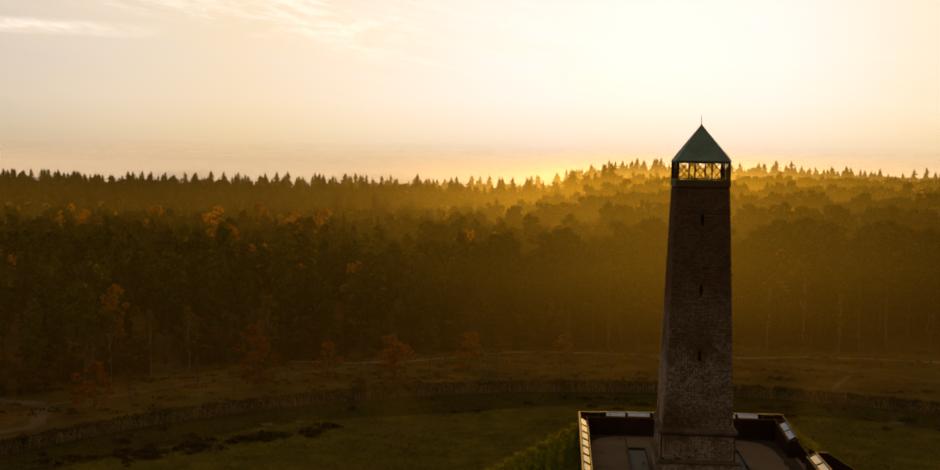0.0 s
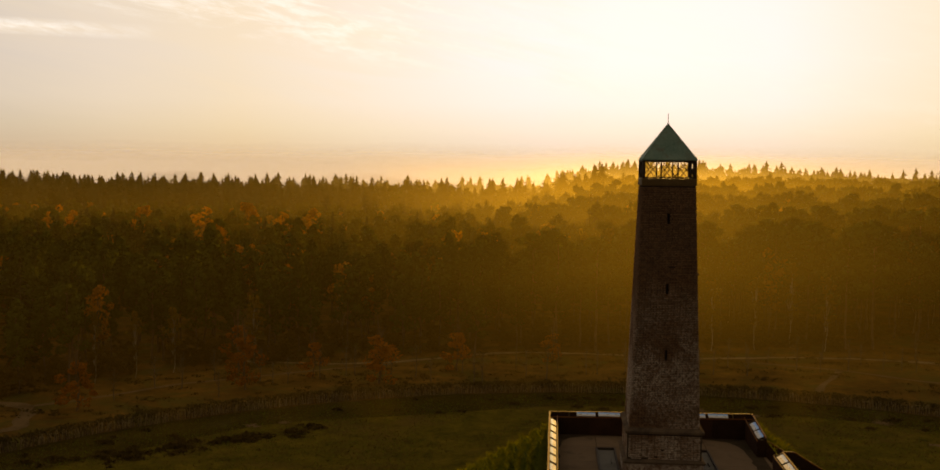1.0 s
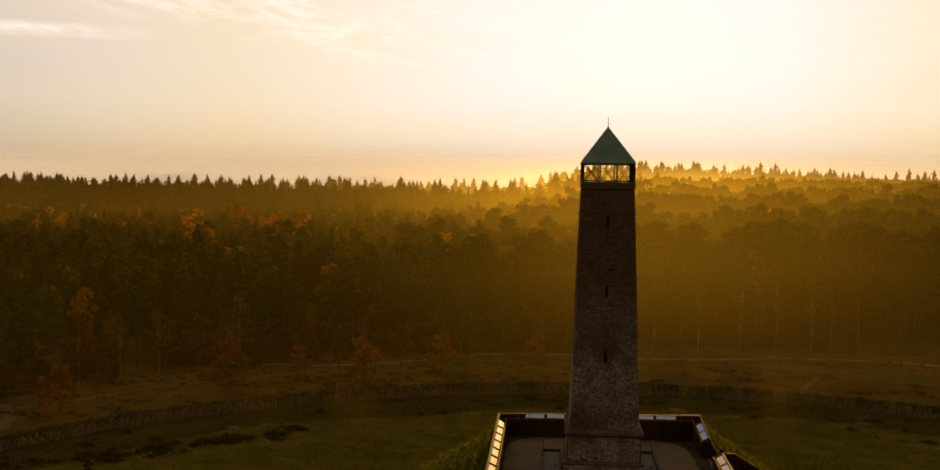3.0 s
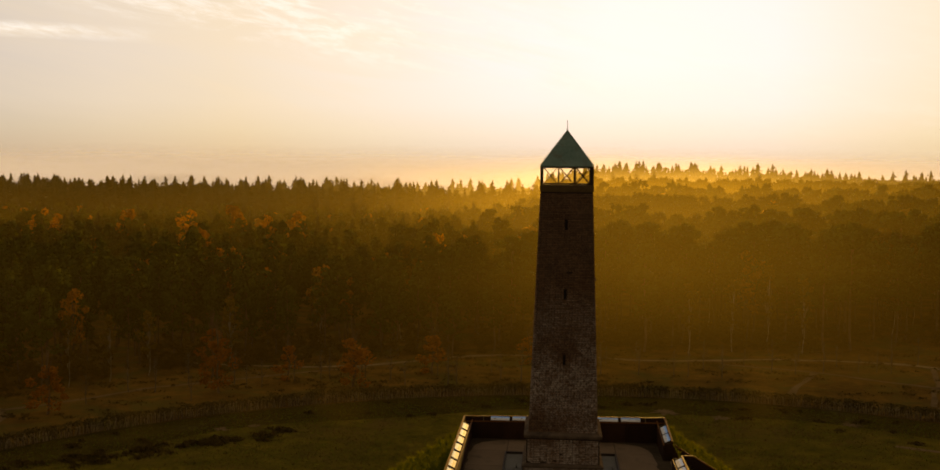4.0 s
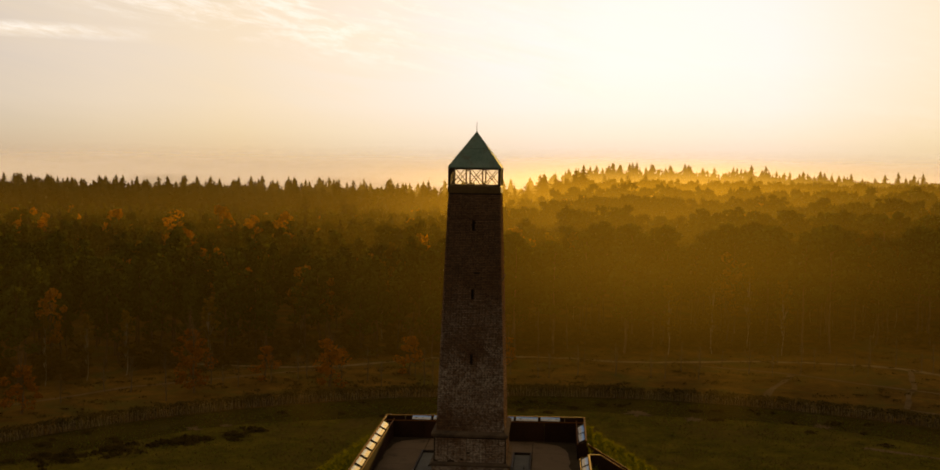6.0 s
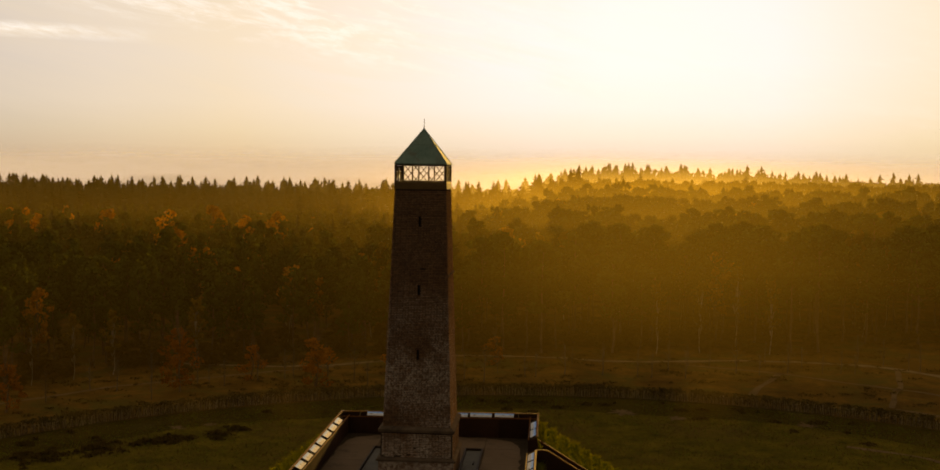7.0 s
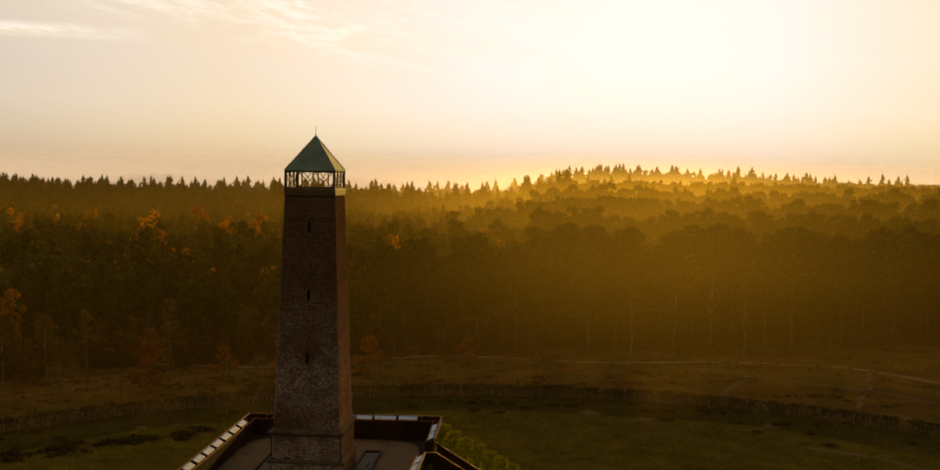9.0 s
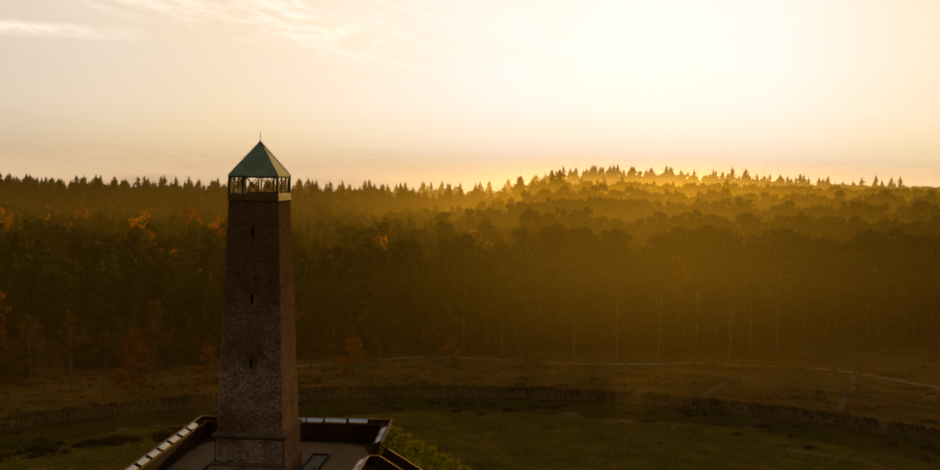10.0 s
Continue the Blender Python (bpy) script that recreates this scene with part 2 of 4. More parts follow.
# ---------------------------------------------------------------- mesh helpers
def mesh_of(name, verts, faces, material, normals=None):
    """A mesh from numpy arrays: verts (N, 3), faces (M, 3) or (M, 4)."""
    v, f = np.asarray(verts, dtype=np.float32), np.asarray(faces, dtype=np.int32)
    me = bpy.data.meshes.new(name)
    k = f.shape[1]
    me.vertices.add(len(v))
    me.vertices.foreach_set("co", v.ravel())
    me.loops.add(f.size)
    me.loops.foreach_set("vertex_index", f.ravel())
    me.polygons.add(len(f))
    me.polygons.foreach_set("loop_start", np.arange(0, f.size, k, dtype=np.int32))
    me.update(calc_edges=True)
    me.materials.append(material)
    if normals is not None:
        me.normals_split_custom_set_from_vertices(np.asarray(normals, dtype=np.float32))
    return me


def part(name, bm, material, parent=None, label=""):
    me = bpy.data.meshes.new(name)
    bm.normal_update()
    bm.to_mesh(me)
    bm.free()
    me.materials.append(material)
    ob = new(name, me)
    ob.parent = parent
    return tagged(ob, label)


def child(name, me, parent=None, label=""):
    ob = new(name, me)
    ob.parent = parent
    return tagged(ob, label)


def empty(name, m=None):
    ob = new(name)
    ob.empty_display_size = 0.3
    if m is not None:
        ob.matrix_world = m
    return ob


def box(bm, lo, hi, bevel=0.0, m=None):
    """A box from corner lo to corner hi, its edges rounded by bevel."""
    made = bmesh.ops.create_cube(bm, size=1.0)["verts"]
    c = [(a + b) / 2 for a, b in zip(lo, hi)]
    for v in made:
        v.co = Vector((c[i] + v.co[i] * (hi[i] - lo[i]) for i in range(3)))
    if bevel:
        edges = list({e for v in made for e in v.link_edges})
        made = bmesh.ops.bevel(bm, geom=edges, offset=bevel, segments=1, affect="EDGES", profile=0.5)["verts"]
    if m is not None:
        bmesh.ops.transform(bm, matrix=m, verts=[v for v in made if v.is_valid])
    return bm


def beam(bm, a, b, w, h, bevel=0.0):
    """A bar of width w and height h from a to b, upright."""
    a, b = Vector(a), Vector(b)
    d = b - a
    x = d.normalized()
    y = Vector((0, 0, 1)).cross(x)
    y = Vector((0, 1, 0)) if y.length < 1e-4 else y.normalized()
    z = x.cross(y)
    m = Matrix((x, y, z)).transposed().to_4x4()
    m.translation = (a + b) / 2
    return box(bm, (-d.length / 2, -w / 2, -h / 2), (d.length / 2, w / 2, h / 2), bevel, m)


def profile_block(bm, steps):
    """A square block whose half width follows (half, z) steps, closed above and below."""
    rings = [[bm.verts.new((sx * h, sy * h, z)) for sx, sy in ((-1, -1), (1, -1), (1, 1), (-1, 1))] for h, z in steps]
    for a, b in zip(rings, rings[1:]):
        for i in range(4):
            bm.faces.new((a[i], a[(i + 1) % 4], b[(i + 1) % 4], b[i]))
    bm.faces.new(rings[0][::-1])
    bm.faces.new(rings[-1])
    return bm


# ---------------------------------------------------------------- the land
RING_X, RING_Y, RING_R = 8.2, 27.2, 84.5      # the clipped hedge runs round on this circle


def ease(a, b, v):
    s = min(1.0, max(0.0, (v - a) / (b - a)))
    return s * s * (3 - 2 * s)


def land(x, y):
    """Height of the ground: flat heath round the mound, rising gently under the far woods."""
    d = math.hypot(x, y)
    z = GROUND + 1.5 * ease(240, 470, y) * ease(2500, 900, d)
    hump = math.hypot((x - 70) / 130, (y - 590) / 110)
    return z + 5.5 * ease(1.0, 0.0, hump) - 1.0 * ease(60, 260, x) * ease(240, 400, y)


def land_sheet():
    rings = [0, 20, 40, 60, 80, 100, 125, 150, 180, 215, 250, 290, 330, 380, 430, 480, 530, 590, 650, 720, 800, 950, 1200, 1600, 2200, 3000, 3900, 4800]
    spokes = 96
    verts, faces = [(0, 0, land(0, 0))], []
    for r in rings[1:]:
        for k in range(spokes):
            a = 2 * math.pi * k / spokes
            x, y = r * math.cos(a), r * math.sin(a)
            verts.append((x, y, land(x, y)))
    quads = []
    for i in range(len(rings) - 2):
        for k in range(spokes):
            a, b = 1 + i * spokes + k, 1 + i * spokes + (k + 1) % spokes
            quads.append((a, a + spokes, b + spokes, b))
    me = bpy.data.meshes.new("ground")
    me.from_pydata(verts, [], [(0, 1 + k, 1 + (k + 1) % spokes) for k in range(spokes)] + quads)
    me.materials.append(HEATH)
    for p in me.polygons:
        p.use_smooth = True
    tagged(new("ground", me), "brown autumn heath and forest floor reaching the horizon", "ground", kind="structure")


def disc(name, cx, cy, radius, z, material, label, category, seed, wobble):
    """A flat patch of ground with an uneven rim."""
    bm = bmesh.new()
    rim = []
    for k in range(120):
        a = 2 * math.pi * k / 120
        r = radius + wobble * noise.noise((math.cos(a) * 3, math.sin(a) * 3, seed)) * 2
        rim.append(bm.verts.new((cx + r * math.cos(a), cy + r * math.sin(a), z)))
    bm.faces.new(rim)
    ob = part(name, bm, material)
    return tagged(ob, label, category, kind="structure")


def trail(name, points, width, label, z=GROUND + 0.05, seed=0.0, material=None):
    """A trodden sand path along points, with frayed edges."""
    pts = [Vector((x, y, 0)) for x, y in points]
    fine = []
    for i in range(len(pts) - 1):
        p0, p1, p2, p3 = pts[max(i - 1, 0)], pts[i], pts[i + 1], pts[min(i + 2, len(pts) - 1)]
        steps = max(4, int((p2 - p1).length / 1.2))
        for s in range(steps):
            t = s / steps
            fine.append(0.5 * ((2 * p1) + (p2 - p0) * t + (2 * p0 - 5 * p1 + 4 * p2 - p3) * t * t + (3 * p1 - p0 - 3 * p2 + p3) * t ** 3))
    fine.append(pts[-1])
    bm = bmesh.new()
    rows = []
    for i, p in enumerate(fine):
        d = (fine[min(i + 1, len(fine) - 1)] - fine[max(i - 1, 0)]).normalized()
        s = Vector((-d.y, d.x, 0))
        wl = width / 2 * (1 + 0.9 * noise.noise((i * 0.31, seed, 1.7)))
        wr = width / 2 * (1 + 0.9 * noise.noise((i * 0.31, seed, 8.3)))
        rows.append((bm.verts.new((*(p + s * wl).xy, z)), bm.verts.new((*(p - s * wr).xy, z))))
    for a, b in zip(rows, rows[1:]):
        bm.faces.new((a[0], a[1], b[1], b[0]))
    return tagged(part(name, bm, material or BARE), label, "path", kind="structure")


land_sheet()
# a darker ring of ground between the hedge and the field
disc("heath_rim", RING_X, RING_Y, RING_R - 0.8, GROUND + 0.02, DARK_RIM, "dark strip of ground inside the hedge", "heath", 5.0, 0.3)
disc("grass_field", RING_X, RING_Y, RING_R - 10, GROUND + 0.04, FIELD, "olive autumn grass field round the mound", "field", 2.0, 2.5)
trail("footpath", [(-60, 128), (-34.7, 128), (-13.4, 141), (4.7, 142.5), (18, 140.5), (38.9, 144.5), (53.8, 143.5), (62, 140.4), (71, 131), (84, 118)], 1.5, "pale sandy footpath along the edge of the wood", seed=1, material=SAND)
trail("footpath", [(62.5, 139.5), (58.8, 126.4), (55.9, 119.3), (52.3, 109.5)], 0.9, "narrow sandy track towards the hedge", seed=2)
trail("footpath", [(27.8, 138.5), (41.9, 133.5), (50, 127.4), (56.3, 123.7), (61.4, 120.1), (65.2, 114.6), (76, 104)], 0.9, "narrow sandy track across the heath", seed=3)
trail("footpath", [(42.3, 133.6), (37.3, 123.1), (33.8, 114.6)], 1.0, "narrow sandy track towards the hedge", seed=4)
trail("footpath", [(52.6, 108.9), (60.3, 102.0), (72, 90)], 1.0, "narrow sandy track behind the hedge", seed=5)
trail("footpath", [(-84, 95.5), (-76.9, 93.4), (-71.9, 90.9), (-69, 84), (-68.5, 80.5), (-76, 71)], 2.0, "pale sandy fork of a footpath", seed=6)
trail("footpath", [(-72, 92), (-66, 98), (-58.5, 107.6), (-54.1, 111.0), (-42.9, 119.8), (-30, 128.5)], 1.0, "sandy footpath outside the hedge", seed=7)
trail("footpath", [(66, 66), (52.2, 78), (46.9, 83.4), (40.1, 87)], 0.9, "worn sandy track along the rim of the field", z=GROUND + 0.07, seed=8)


# ---------------------------------------------------------------- the stepped grass mound
STAIR_Y0, STAIR_Y1 = -0.42, 2.62      # the stair opening in the +x side
HALF_X, HALF_Y = 4.55, 5.81          # outside of the platform
RISE, SLOPE, BANK = 0.41, 0.82, 0.52  # height of a grass step, overall fall per metre, top of the bank outside the parapet


def mound():
    """Terraces of turf stepping down from the platform to the heath, cut by the stairway."""
    bm = bmesh.new()
    z, out = BANK, 0.10
    prof, rings = [(0.0, -0.75), (0.0, z), (out, z)], []
    while z > GROUND:
        prof += [(out + 0.14, z - RISE * 0.75), (out + RISE / SLOPE, z - RISE)]
        z, out = z - RISE, out + RISE / SLOPE
    for o, zz in prof:
        hx, hy = HALF_X + o - 0.06, HALF_Y + o - 0.06
        ring = []
        for (x0, y0), (x1, y1) in (((-hx, -hy), (hx, -hy)), ((hx, -hy), (hx, hy)), ((hx, hy), (-hx, hy)), ((-hx, hy), (-hx, -hy))):
            for k in range(36):
                x, y = x0 + (x1 - x0) * k / 36, y0 + (y1 - y0) * k / 36
                w = noise.noise((x * 0.7, y * 0.7, zz)) * (0.10 if o > 0.05 else 0.0)
                cut = 1.5 if x > HALF_X - 0.1 and STAIR_Y0 - 0.05 < y < STAIR_Y1 + 0.1 and zz > -6 else 0.0
                x = x * (hx - 0.24) / hx if x < 0 else x
                ring.append(bm.verts.new((x * (1 + w / 12), y * (1 + w / 12), zz + w * 0.6 - cut - (0.32 if x < -1.0 else 0.0))))
        rings.append(ring)
    for a, b in zip(rings, rings[1:]):
        for i in range(144):
            bm.faces.new((a[i], b[i], b[(i + 1) % 144], a[(i + 1) % 144]))
    bm.faces.new(rings[0])
    tagged(part("grass_mound", bm, TURF), "stepped grass-covered pyramid mound under the platform", "mound", kind="structure")


def blades(name, where, count, length, width, material, seed, lean=0.5):
    """Tufts of grass as narrow bent triangles; where(i, rng) gives the foot of each."""
    rng = np.random.default_rng(seed)
    foot = np.array([where(rng) for _ in range(count)])
    a = rng.uniform(0, 2 * math.pi, count)
    ln = length * rng.uniform(0.5, 1.3, count)
    side = np.stack([np.cos(a), np.sin(a), np.zeros(count)], 1) * (width * rng.uniform(0.6, 1.4, count))[:, None]
    b = rng.uniform(0, 2 * math.pi, count)
    tip = np.stack([np.cos(b) * lean * ln, np.sin(b) * lean * ln, ln], 1)
    v = np.stack([foot - side, foot + side, foot + tip], 1).reshape(-1, 3)
    f = np.arange(count * 3).reshape(-1, 3)
    return mesh_of(name, v, f, material)


mound()


def on_mound(rng, lip):
    """A place on the upper terraces: on the lip of a step, or anywhere on its tread and riser."""
    while True:
        step = int(rng.integers(0, 17))
        k = rng.uniform(-0.10, 0.10) if lip else rng.uniform(0.0, 1.0) ** 1.6
        d = 0.10 + (step + k) * RISE / SLOPE
        z = BANK - RISE * step - (0.0 if k < 0 else RISE * (min(k, 0.28) / 0.28 * 0.75 + max(0.0, k - 0.28) / 0.72 * 0.25))
        hx, hy = HALF_X + d - 0.06, HALF_Y + d - 0.06
        q = rng.uniform(-1, 1)
        s = rng.integers(0, 5)
        x, y = (hx * (1 if s > 1 else -1), hy * q) if s < 4 else (hx * q, hy)
        x = x * (hx - 0.24) / hx if x < 0 else x
        if y > -5.0 and not (x > HALF_X and STAIR_Y0 - 0.1 < y < STAIR_Y1 + 0.15):
            return (x, y, z - 0.03 - (0.32 if x < -1.0 else 0.0))


tufts = child("mound_grass", blades("mound_grass", lambda rng: on_mound(rng, False), 60000, 0.15, 0.03, GRASS, 5, 0.9))
tagged(tufts, "rough green grass on the steps of the mound", "grass", kind="stuff")
tufts = child("step_edge_grass", blades("step_edge_grass", lambda rng: on_mound(rng, True), 42000, 0.22, 0.03, LIP_GRASS, 7, 0.9))
tagged(tufts, "grass fringe along mound step edges, coloured like sunlit lips", "grass", kind="stuff")


def on_field(rng):
    """A place in the field, in loose drifts."""
    while True:
        a, r = rng.uniform(radians(5), radians(175)), RING_R * math.sqrt(rng.uniform(0.15, 0.96))
        x, y = RING_X + r * math.cos(a), RING_Y + r * math.sin(a)
        if noise.noise((x * 0.11, y * 0.11, 3.0)) + 0.4 * noise.noise((x * 0.5, y * 0.5, 1.0)) > rng.uniform(-0.5, 0.5):
            return (x, y, GROUND)


tufts = child("dry_field_grass", blades("dry_field_grass", on_field, 50000, 0.20, 0.07, HEATHER, 9, 1.0))
tagged(tufts, "dry brown tussocks between the grass of the field", "grass", kind="stuff")
tufts = child("field_grass", blades("field_grass", on_field, 60000, 0.15, 0.06, GRASS, 6, 1.1))
tagged(tufts, "loose tussocks of olive grass in the field", "grass", kind="stuff")


# ---------------------------------------------------------------- the platform
def floor_slabs():
    bm = box(bmesh.new(), (-HALF_X + 0.05, -HALF_Y + 0.05, -0.6), (HALF_X - 0.05, HALF_Y - 0.05, -0.05))
    base = tagged(part("floor", bm, MORTAR), "platform floor of grey-brown slabs with open joints", "floor", kind="structure")
    nx, ny = 4, 5
    w, d = 2 * (HALF_X - 0.1) / nx, 2 * (HALF_Y - 0.1) / ny
    bm = box(bmesh.new(), (-w / 2 + 0.012, -d / 2 + 0.012, -0.05), (w / 2 - 0.012, d / 2 - 0.012, 0.0), 0.006)
    first = part("slab", bm, SLAB, base)
    for i in range(nx):
        for j in range(ny):
            ob = first if i == j == 0 else child("slab", first.data, base)
            ob.location = (-HALF_X + 0.1 + w * (i + 0.5), -HALF_Y + 0.1 + d * (j + 0.5), 0.0015 * ((i * 7 + j * 3) % 4))


def floor_dirt():
    """A dark uneven band along the foot of the parapets, rounding off the corners of the floor."""
    bm = bmesh.new()
    rows = []
    for k in range(240):
        a = 2 * math.pi * k / 240
        c, q = math.cos(a), math.sin(a)
        far = min(4.30 / max(abs(c), 1e-6), 5.55 / max(abs(q), 1e-6))
        near = (abs(c / 3.74) ** 6 + abs(q / 5.14) ** 6) ** (-1 / 6) + 0.09 * noise.noise((c * 7, q * 7, 4.0)) + 0.07 * noise.noise((c * 30, q * 30, 1.0))
        rows.append((bm.verts.new((near * c, near * q, 0.0085)), bm.verts.new((far * c, far * q, 0.0085))))
    for i in range(240):
        (p, q), (r, t) = rows[i], rows[(i + 1) % 240]
        bm.faces.new((p, q, t, r))
    tagged(part("floor_dirt", bm, DARK_EDGE), "dark uneven band along the edges of the platform floor", "dirt", kind="structure")


WALL_IN = 0.36       # the inner face of the parapet stands this far inside the outer one


def parapet(name, a, b, za, zb, label, ends=(True, True), bays=4):
    """A hollow parapet from a to b (outer line, inside to the left of the way): outer boards, lower inner boards, two rails and cross ties."""
    a, b = Vector((*a, 0)), Vector((*b, 0))
    d = (b - a)
    length = d.length
    d.normalize()
    inner = Vector((-d.y, d.x, 0))
    thing = tagged(empty(name, Matrix.Translation(a)), label, "parapet")

    def at(s, off, drop):
        return d * s + inner * off + Vector((0, 0, za + (zb - za) * s / length - drop))

    def slab(bm, s0, s1, off, thick, drop, foot):
        vs = []
        for o in (off - thick / 2, off + thick / 2):
            vs.append([bm.verts.new(at(s0, o, drop)), bm.verts.new(at(s1, o, drop)),
                       bm.verts.new(Vector((*(at(s1, o, drop)).xy, foot))), bm.verts.new(Vector((*(at(s0, o, drop)).xy, foot)))])
        p, q = vs
        bm.faces.new(p)
        bm.faces.new(q[::-1])
        for i in range(4):
            bm.faces.new((p[i], q[i], q[(i + 1) % 4], p[(i + 1) % 4]))
        bmesh.ops.recalc_face_normals(bm, faces=bm.faces[:])
        return bm

    for k in range(bays):
        s0, s1 = length * k / bays + 0.008, length * (k + 1) / bays - 0.008
        part("outer_board", slab(bmesh.new(), s0, s1, 0.03, 0.05, 0.045, -0.35), CORTEN, thing)
        part("inner_board", slab(bmesh.new(), s0, s1, WALL_IN, 0.04, 0.20, 0.004), CORTEN, thing)
    part("top_rail", beam(bmesh.new(), at(0, 0.03, 0.02), at(length, 0.03, 0.02), 0.085, 0.032, 0.010), RAIL, thing, "glossy oiled top rail")
    part("inner_rail", beam(bmesh.new(), at(0, WALL_IN, 0.175), at(length, WALL_IN, 0.175), 0.05, 0.04, 0.01), RAIL, thing, "glossy oiled inner rail")
    for k in range(bays * 2 + 1):
        s = min(max(length * k / (bays * 2), 0.03), length - 0.03)
        part("tie", beam(bmesh.new(), at(s, 0.04, 0.05), at(s, WALL_IN, 0.19), 0.03, 0.03), BRONZE, thing)
    part("bottom_tray", beam(bmesh.new(), at(0.01, WALL_IN / 2 + 0.01, 0.42), at(length - 0.01, WALL_IN / 2 + 0.01, 0.42), WALL_IN - 0.1, 0.02), CORTEN, thing)
    for flag, s in zip(ends, (0.0, length)):
        if flag:
            part("end_board", slab(bmesh.new(), s - 0.02, s + 0.02, WALL_IN / 2 + 0.01, WALL_IN - 0.075, 0.12, -0.02), CORTEN, thing)
    return thing


def picture(seed):
    """The printed panorama of an information board: sky over a hazy land with darker shapes."""
    m = bpy.data.materials.new("board_print")
    m.use_nodes = True
    n = Nodes(m.node_tree)
    where = n.add("ShaderNodeTexCoord").outputs["Generated"]
    split = n.add("ShaderNodeSeparateXYZ", Vector=where)
    skyc = n.ramp(split.outputs["Y"], [(0.0, (0.46, 0.45, 0.44)), (0.42, (0.50, 0.51, 0.52)), (0.52, (0.40, 0.55, 0.78)), (1.0, (0.12, 0.32, 0.75))])
    shift = n.add("ShaderNodeVectorMath", Vector=where)
    shift.inputs[1].default_value = (seed * 3.7, seed, 0)
    shapes = n.ramp(n.noise(n.scaled(shift.outputs[0], 1.0, 0.45, 1.0), 7.0, 4.0), [(0.56, 0.0), (0.60, 1.0)])
    band = n.ramp(split.outputs["Y"], [(0.25, 0.0), (0.32, 1.0), (0.56, 1.0), (0.64, 0.0)])
    colour = n.mix(n.math("MULTIPLY", shapes, band), skyc, (0.16, 0.17, 0.13))
    p = n.add("ShaderNodeBsdfPrincipled", Base_Color=colour, Roughness=0.6)
    p.inputs["Specular IOR Level"].default_value = 0.04
    n.put(n.add("ShaderNodeOutputMaterial").inputs["Surface"], p.outputs[0])
    return m


PRINTS = [picture(k) for k in range(4)]


def board(a, b, s, z, width, which, slope=0.0):
    """A lectern board on the parapet from a to b, its middle s metres along."""
    a, b = Vector((*a, 0)), Vector((*b, 0))
    d = (b - a).normalized()
    inner = Vector((-d.y, d.x, 0))
    down = (inner * (WALL_IN - 0.06) - Vector((0, 0, 0.15))).normalized()
    along = (-d - Vector((0, 0, slope))).normalized()
    y = -down
    zz = along.cross(y)
    m = Matrix((along, y, zz)).transposed().to_4x4()
    m.translation = a + d * s + inner * (WALL_IN / 2 + 0.015) + Vector((0, 0, z - 0.085))
    thing = tagged(empty("info_board", m), "printed panorama information board sloping inside the parapet rail", "sign", "boards along the parapet")
    h = 0.27
    part("backing", box(bmesh.new(), (-width / 2, -h / 2, -0.02), (width / 2, h / 2, 0.0), 0.004), IRON, thing, "dark metal backing plate")
    part("print", box(bmesh.new(), (-width / 2 + 0.012, -h / 2 + 0.012, 0.003), (width / 2 - 0.012, h / 2 - 0.012, 0.010)), PRINTS[which % 4], thing, "landscape print with a blue sky")
    return thing


floor_slabs()
floor_dirt()
OX, OY, WX = 4.42, 5.66, 4.19         # outer line of the parapets
NW, NE, SW, SE = (-WX, OY), (OX, OY), (-WX, -OY), (OX, -OY)
TOP_E, TOP_W = 1.05, 0.90             # the rail sinks a little towards the west side
parapet("parapet", NE, NW, TOP_E, TOP_W, "rust-brown panelled parapet with two oiled wooden rails", (False, False), 5)
parapet("parapet", NW, SW, TOP_W, TOP_W, "rust-brown panelled parapet with two oiled wooden rails", (False, False), 6)
parapet("parapet", SW, SE, TOP_W, TOP_E, "rust-brown panelled parapet with two oiled wooden rails", (False, False), 5)
parapet("parapet", SE, (OX, STAIR_Y0), TOP_E, TOP_E, "rust-brown panelled parapet ending at the stair opening", (False, True), 3)
parapet("parapet", (OX, STAIR_Y1), NE, 0.80, TOP_E, "rust-brown panelled parapet dropping towards the stair opening", (True, False), 2)
for k, (x0, x1) in enumerate(((-3.02, -2.20), (-2.10, -1.16), (-0.36, 0.60), (0.66, 1.38), (1.46, 2.42), (2.52, 3.36))):
    board(NE, NW, OX - (x0 + x1) / 2, TOP_E + (TOP_W - TOP_E) * (OX - (x0 + x1) / 2) / (OX + WX), x1 - x0, k)
for k in range(7):
    board(NW, SW, 1.15 + 1.12 * k + 0.5, TOP_W, 0.86, k + 1)
for k in range(2):
    board((OX, STAIR_Y1), NE, 0.62 + 0.98 * k, 0.80 + (TOP_E - 0.80) * (0.62 + 0.98 * k) / (OY - STAIR_Y1), 0.86, k, slope=0.09)
for k in range(3):
    board(SE, (OX, STAIR_Y0), OY + STAIR_Y0 - 0.75 - 1.1 * k, TOP_E, 0.95, k + 2)


